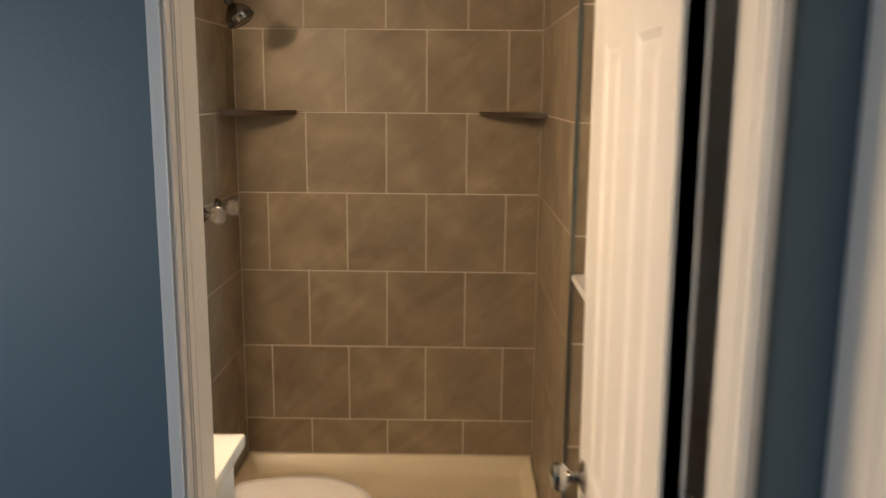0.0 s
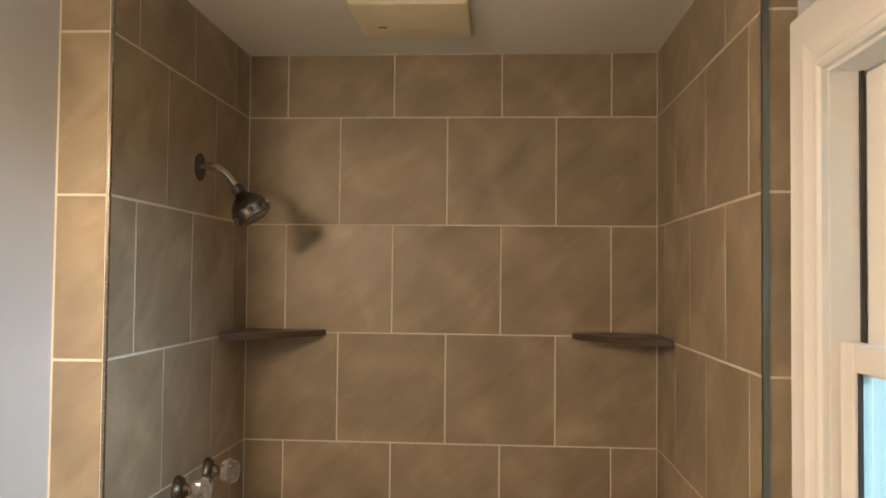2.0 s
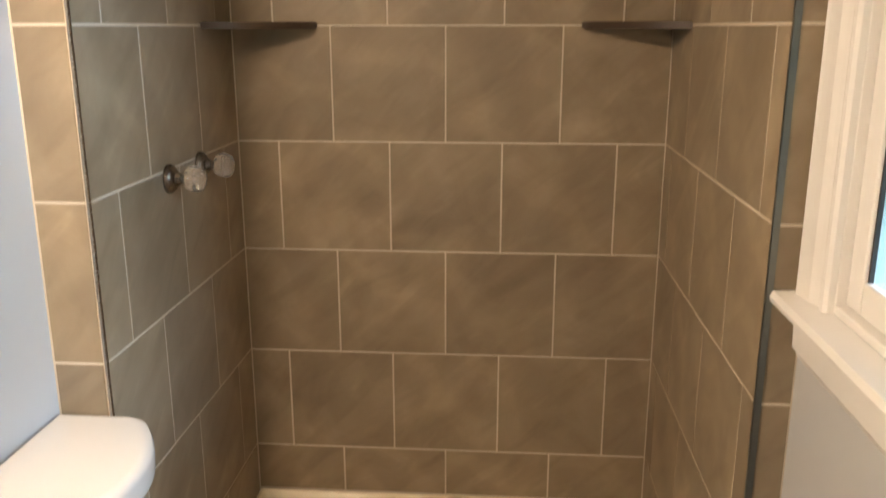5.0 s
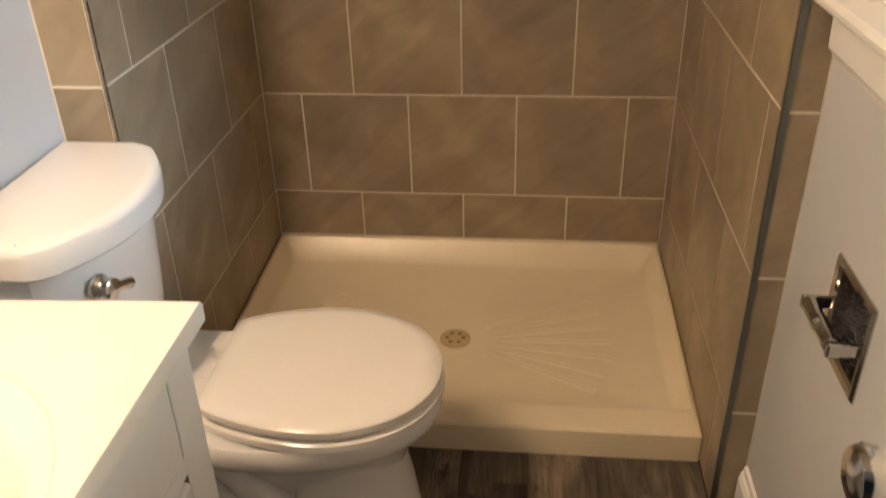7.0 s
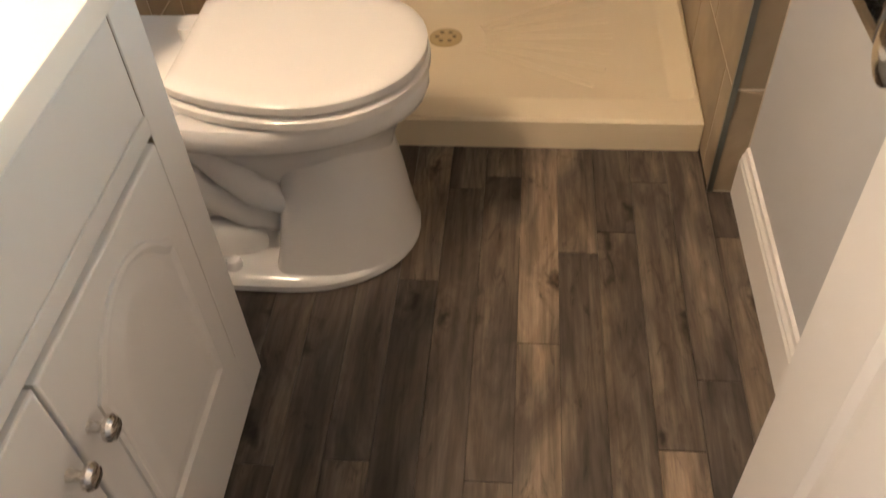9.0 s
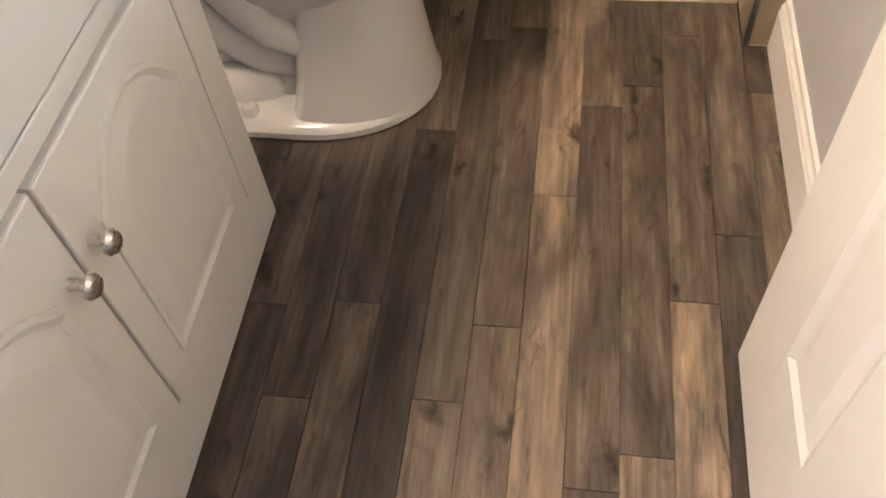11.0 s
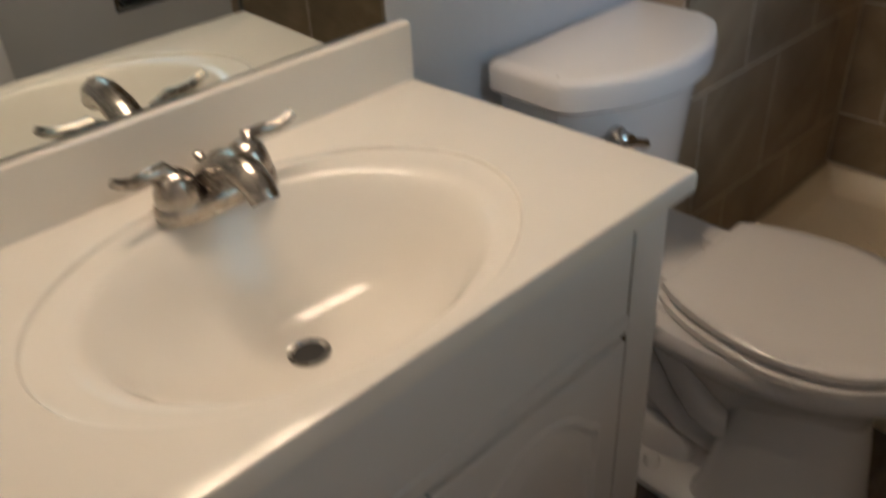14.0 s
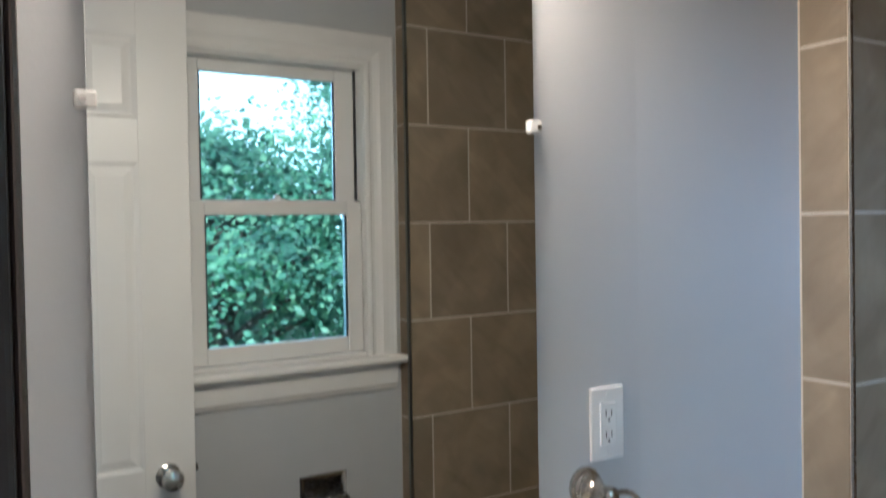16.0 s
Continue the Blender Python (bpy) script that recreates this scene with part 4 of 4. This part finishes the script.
part("latch", box((DX + 0.012, D1, 0.846), (DX + DT - 0.012, D1 + 0.011, 0.864), 0.003), NICKEL, door)
for zc in (0.25, 1.05, 1.85):
    part("hinge", lathe([(0.0055, zc - 0.045), (0.0055, zc + 0.045)], pose(DX + DT + 0.004, D0 - 0.002, 0), 12), NICKEL, door)

# the door hangs a little out of plumb
door.matrix_basis = door.matrix_basis @ pose(0, 0, 0, 0, -0.35, 0)

# ---- outside ----
structure("ground", box((-60, -60, -0.6), (120, 90, -0.5)), GRASS, "green lawn outside the window")


def tree(m, seed, height, spread):
    rng = random.Random(seed)
    t = thing("tree", "leafy green broadleaf tree outside the window", "tree", m, "garden trees")
    base = m.translation
    pts = [(0, 0, 0), (0.05, 0.03, height * 0.25), (-0.04, 0.08, height * 0.5), (0.06, -0.02, height * 0.75)]
    part("trunk", tube([base + Vector(p) for p in pts], [0.16, 0.13, 0.09, 0.04], 10), BARK, t, smooth=True)
    clumps = []
    for i in range(10):
        a, z0 = rng.uniform(0, 6.28), height * rng.uniform(0.2, 0.7)
        end = Vector((math.cos(a) * spread * rng.uniform(0.5, 0.9), math.sin(a) * spread * rng.uniform(0.5, 0.9), z0 + height * rng.uniform(0.05, 0.25)))
        part("limb", tube([base + Vector((0, 0, z0)), base + Vector((end.x * 0.5, end.y * 0.5, z0 + (end.z - z0) * 0.65)), base + end], [0.05, 0.035, 0.012], 6), BARK, t)
        clumps.append(end)
    for i in range(95):
        a, v = rng.uniform(0, 6.28), rng.uniform(-1, 1)
        r = spread * math.sqrt(max(0, 1 - v * v)) * rng.uniform(0.5, 1.05)
        clumps.append(Vector((r * math.cos(a), r * math.sin(a), height * (0.55 + 0.45 * v))))
    verts, faces = [], []
    for c in clumps:
        size = rng.uniform(0.16, 0.36)
        for k in range(160):
            p = base + c + Vector((rng.gauss(0, size), rng.gauss(0, size), rng.gauss(0, size * 0.6) - 0.1))
            face = Vector((rng.gauss(-0.55, 0.3), rng.gauss(-0.25, 0.3), rng.gauss(0.75, 0.3))).normalized()
            w = face.cross(Vector((rng.gauss(0, 1), rng.gauss(0, 1), rng.gauss(0, 1)))).normalized()
            d = face.cross(w)
            l, n0 = rng.uniform(0.05, 0.1), len(verts)
            up = d.cross(w) * l * 0.12
            verts += [p, p + d * l * 0.45 + w * l * 0.36 + up, p + d * l, p + d * l * 0.45 - w * l * 0.36 + up]
            faces += [(n0, n0 + 1, n0 + 2), (n0, n0 + 2, n0 + 3)]
    me = bpy.data.meshes.new("crown")
    me.from_pydata([tuple(v) for v in verts], [], faces)
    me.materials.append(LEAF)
    ob = new("crown", me)
    ob.parent = t
    ob.matrix_parent_inverse = m.inverted()
    return t


for i, (x, y, h, s) in enumerate(((6.2, 0.0, 2.8, 1.6), (7.0, 3.0, 4.3, 2.0), (10.0, 0.4, 3.4, 2.4), (6.0, 6.0, 4.4, 2.2), (9.5, 5.0, 6.0, 2.8), (3.9, 5.6, 4.6, 1.7), (5.6, -4.6, 5.4, 2.1), (11.0, 10.0, 7.0, 3.2))):
    tree(pose(x, y, -0.5), 11 + i, h, s)

HAZE = bpy.data.materials.new("bright_hazy_sky")
HAZE.use_nodes = True
hb = HAZE.node_tree.nodes["Principled BSDF"]
hb.inputs["Base Color"].default_value = (0.9, 0.95, 1.0, 1)
hb.inputs["Emission Color"].default_value = (0.9, 0.97, 1.0, 1)
hb.inputs["Emission Strength"].default_value = 1.0
structure("backdrop", box((75, -60, -0.5), (75.2, 90, 60)), HAZE, "bright hazy sky behind the trees")

# ---- tiles ----
cache = {}


def tile_mesh(w, h, mat=TILE, t=0.008, edge=0.0012):
    key = (round(w, 4), round(h, 4), mat.name)
    if key not in cache:
        a, b, e = w / 2, h / 2, edge
        rr = lambda i, z: [(-a + i, -b + i, z), (a - i, -b + i, z), (a - i, b - i, z), (-a + i, b - i, z)]
        cache[key] = mesh_of("tile", loft([rr(0, -t), rr(0, -e), rr(e, 0)], (False, True)), mat)
    return cache[key]


def lay(parent, origin, u, v, n, u0, u1, v0, v1):
    ob = new("tile", tile_mesh(u1 - u0 - 0.0046, v1 - v0 - 0.0046))
    c = Vector(origin) + Vector(u) * ((u0 + u1) / 2) + Vector(v) * ((v0 + v1) / 2)
    m = Matrix((u, v, n)).transposed().to_4x4()
    m.translation = c
    ob.parent = parent
    ob.matrix_basis = m


def course(parent, origin, u, n, length, a_off, b_off, z_low):
    for k in range(-5, 3):
        z0, z1 = max(z_low, S + k * P), min(ZC, S + (k + 1) * P)
        if z1 - z0 < 0.01:
            continue
        off = a_off if k % 2 == 0 else b_off
        cuts = [0.0] + [c for c in (off + P * i for i in range(-2, 8)) if 0.02 < c < length - 0.01] + [length]
        for c0, c1 in zip(cuts, cuts[1:]):
            lay(parent, origin, u, (0, 0, 1), n, c0, c1, z0, z1)


course(wall_back, (0, 0, 0), (1, 0, 0), (0, -1, 0), SX, 0.115, 0.271, 0.104)
course(wall_sl, (0, YL, 0), (0, 1, 0), (1, 0, 0), -YL, -0.123 - YL - 2 * P, -0.28 - YL - P, 0.0)
course(wall_sr, (SX, 0, 0), (0, -1, 0), (-1, 0, 0), -YR, 0.092, 0.248, 0.0)
course(wall_sl, (-0.104, YL, 0), (1, 0, 0), (0, -1, 0), 0.1, 9, 9, 0.0)
course(wall_sr, (SX, YR, 0), (1, 0, 0), (0, -1, 0), XR - SX, 9, 9, 0.0)

# ---- floor planks ----
floor = bpy.data.objects["floor"]
rng = random.Random(5)
known = {12: (-1.367, 0.86, 0.8), 13: (-1.142, 0.55, 0.3), 15: (-1.568, 0.35, 0.95), 11: (-1.64, 0.25, 0.45), 14: (-1.832, 0.5, 0.7), 16: (-1.43, 0.6, 0.3), 10: (-0.963, 0.3, 0.12), 7: (-1.793, 0.1, 0.3)}
for i in range(18):
    x0 = -0.1235 + 0.0765 * i
    x1 = x0 + 0.0765
    x0, x1 = max(x0, XL), min(x1, XR)
    if x1 - x0 < 0.01:
        continue
    joint, t0, t1 = known.get(i, (rng.uniform(-1.9, -1.0), rng.random() * 0.7, rng.random() * 0.7))
    cuts = sorted({YH, 0.0, joint, *(c for c in (joint + rng.uniform(0.6, 0.75), joint - rng.uniform(0.7, 0.85)) if YH + 0.05 < c < -0.05)})
    for y0, y1 in zip(cuts, cuts[1:]):
        ob = new("plank", tile_mesh(x1 - x0 - 0.0008, y1 - y0 - 0.001, PLANK, 0.004, 0.0005))
        ob.parent = floor
        ob.matrix_basis = pose((x0 + x1) / 2, (y0 + y1) / 2, 0)
        tone = t0 if abs(y0 - joint) < 1e-4 else t1 if abs(y1 - joint) < 1e-4 else rng.random() * 0.6
        ob.color = (tone, tone, tone, 1)
hall = new("plank", mesh_of("plank", box((-0.78, -4.5, -0.004), (1.275, YH, 0.0)), PLANK))
hall.parent = floor
hall.color = (0.4, 0.4, 0.4, 1)
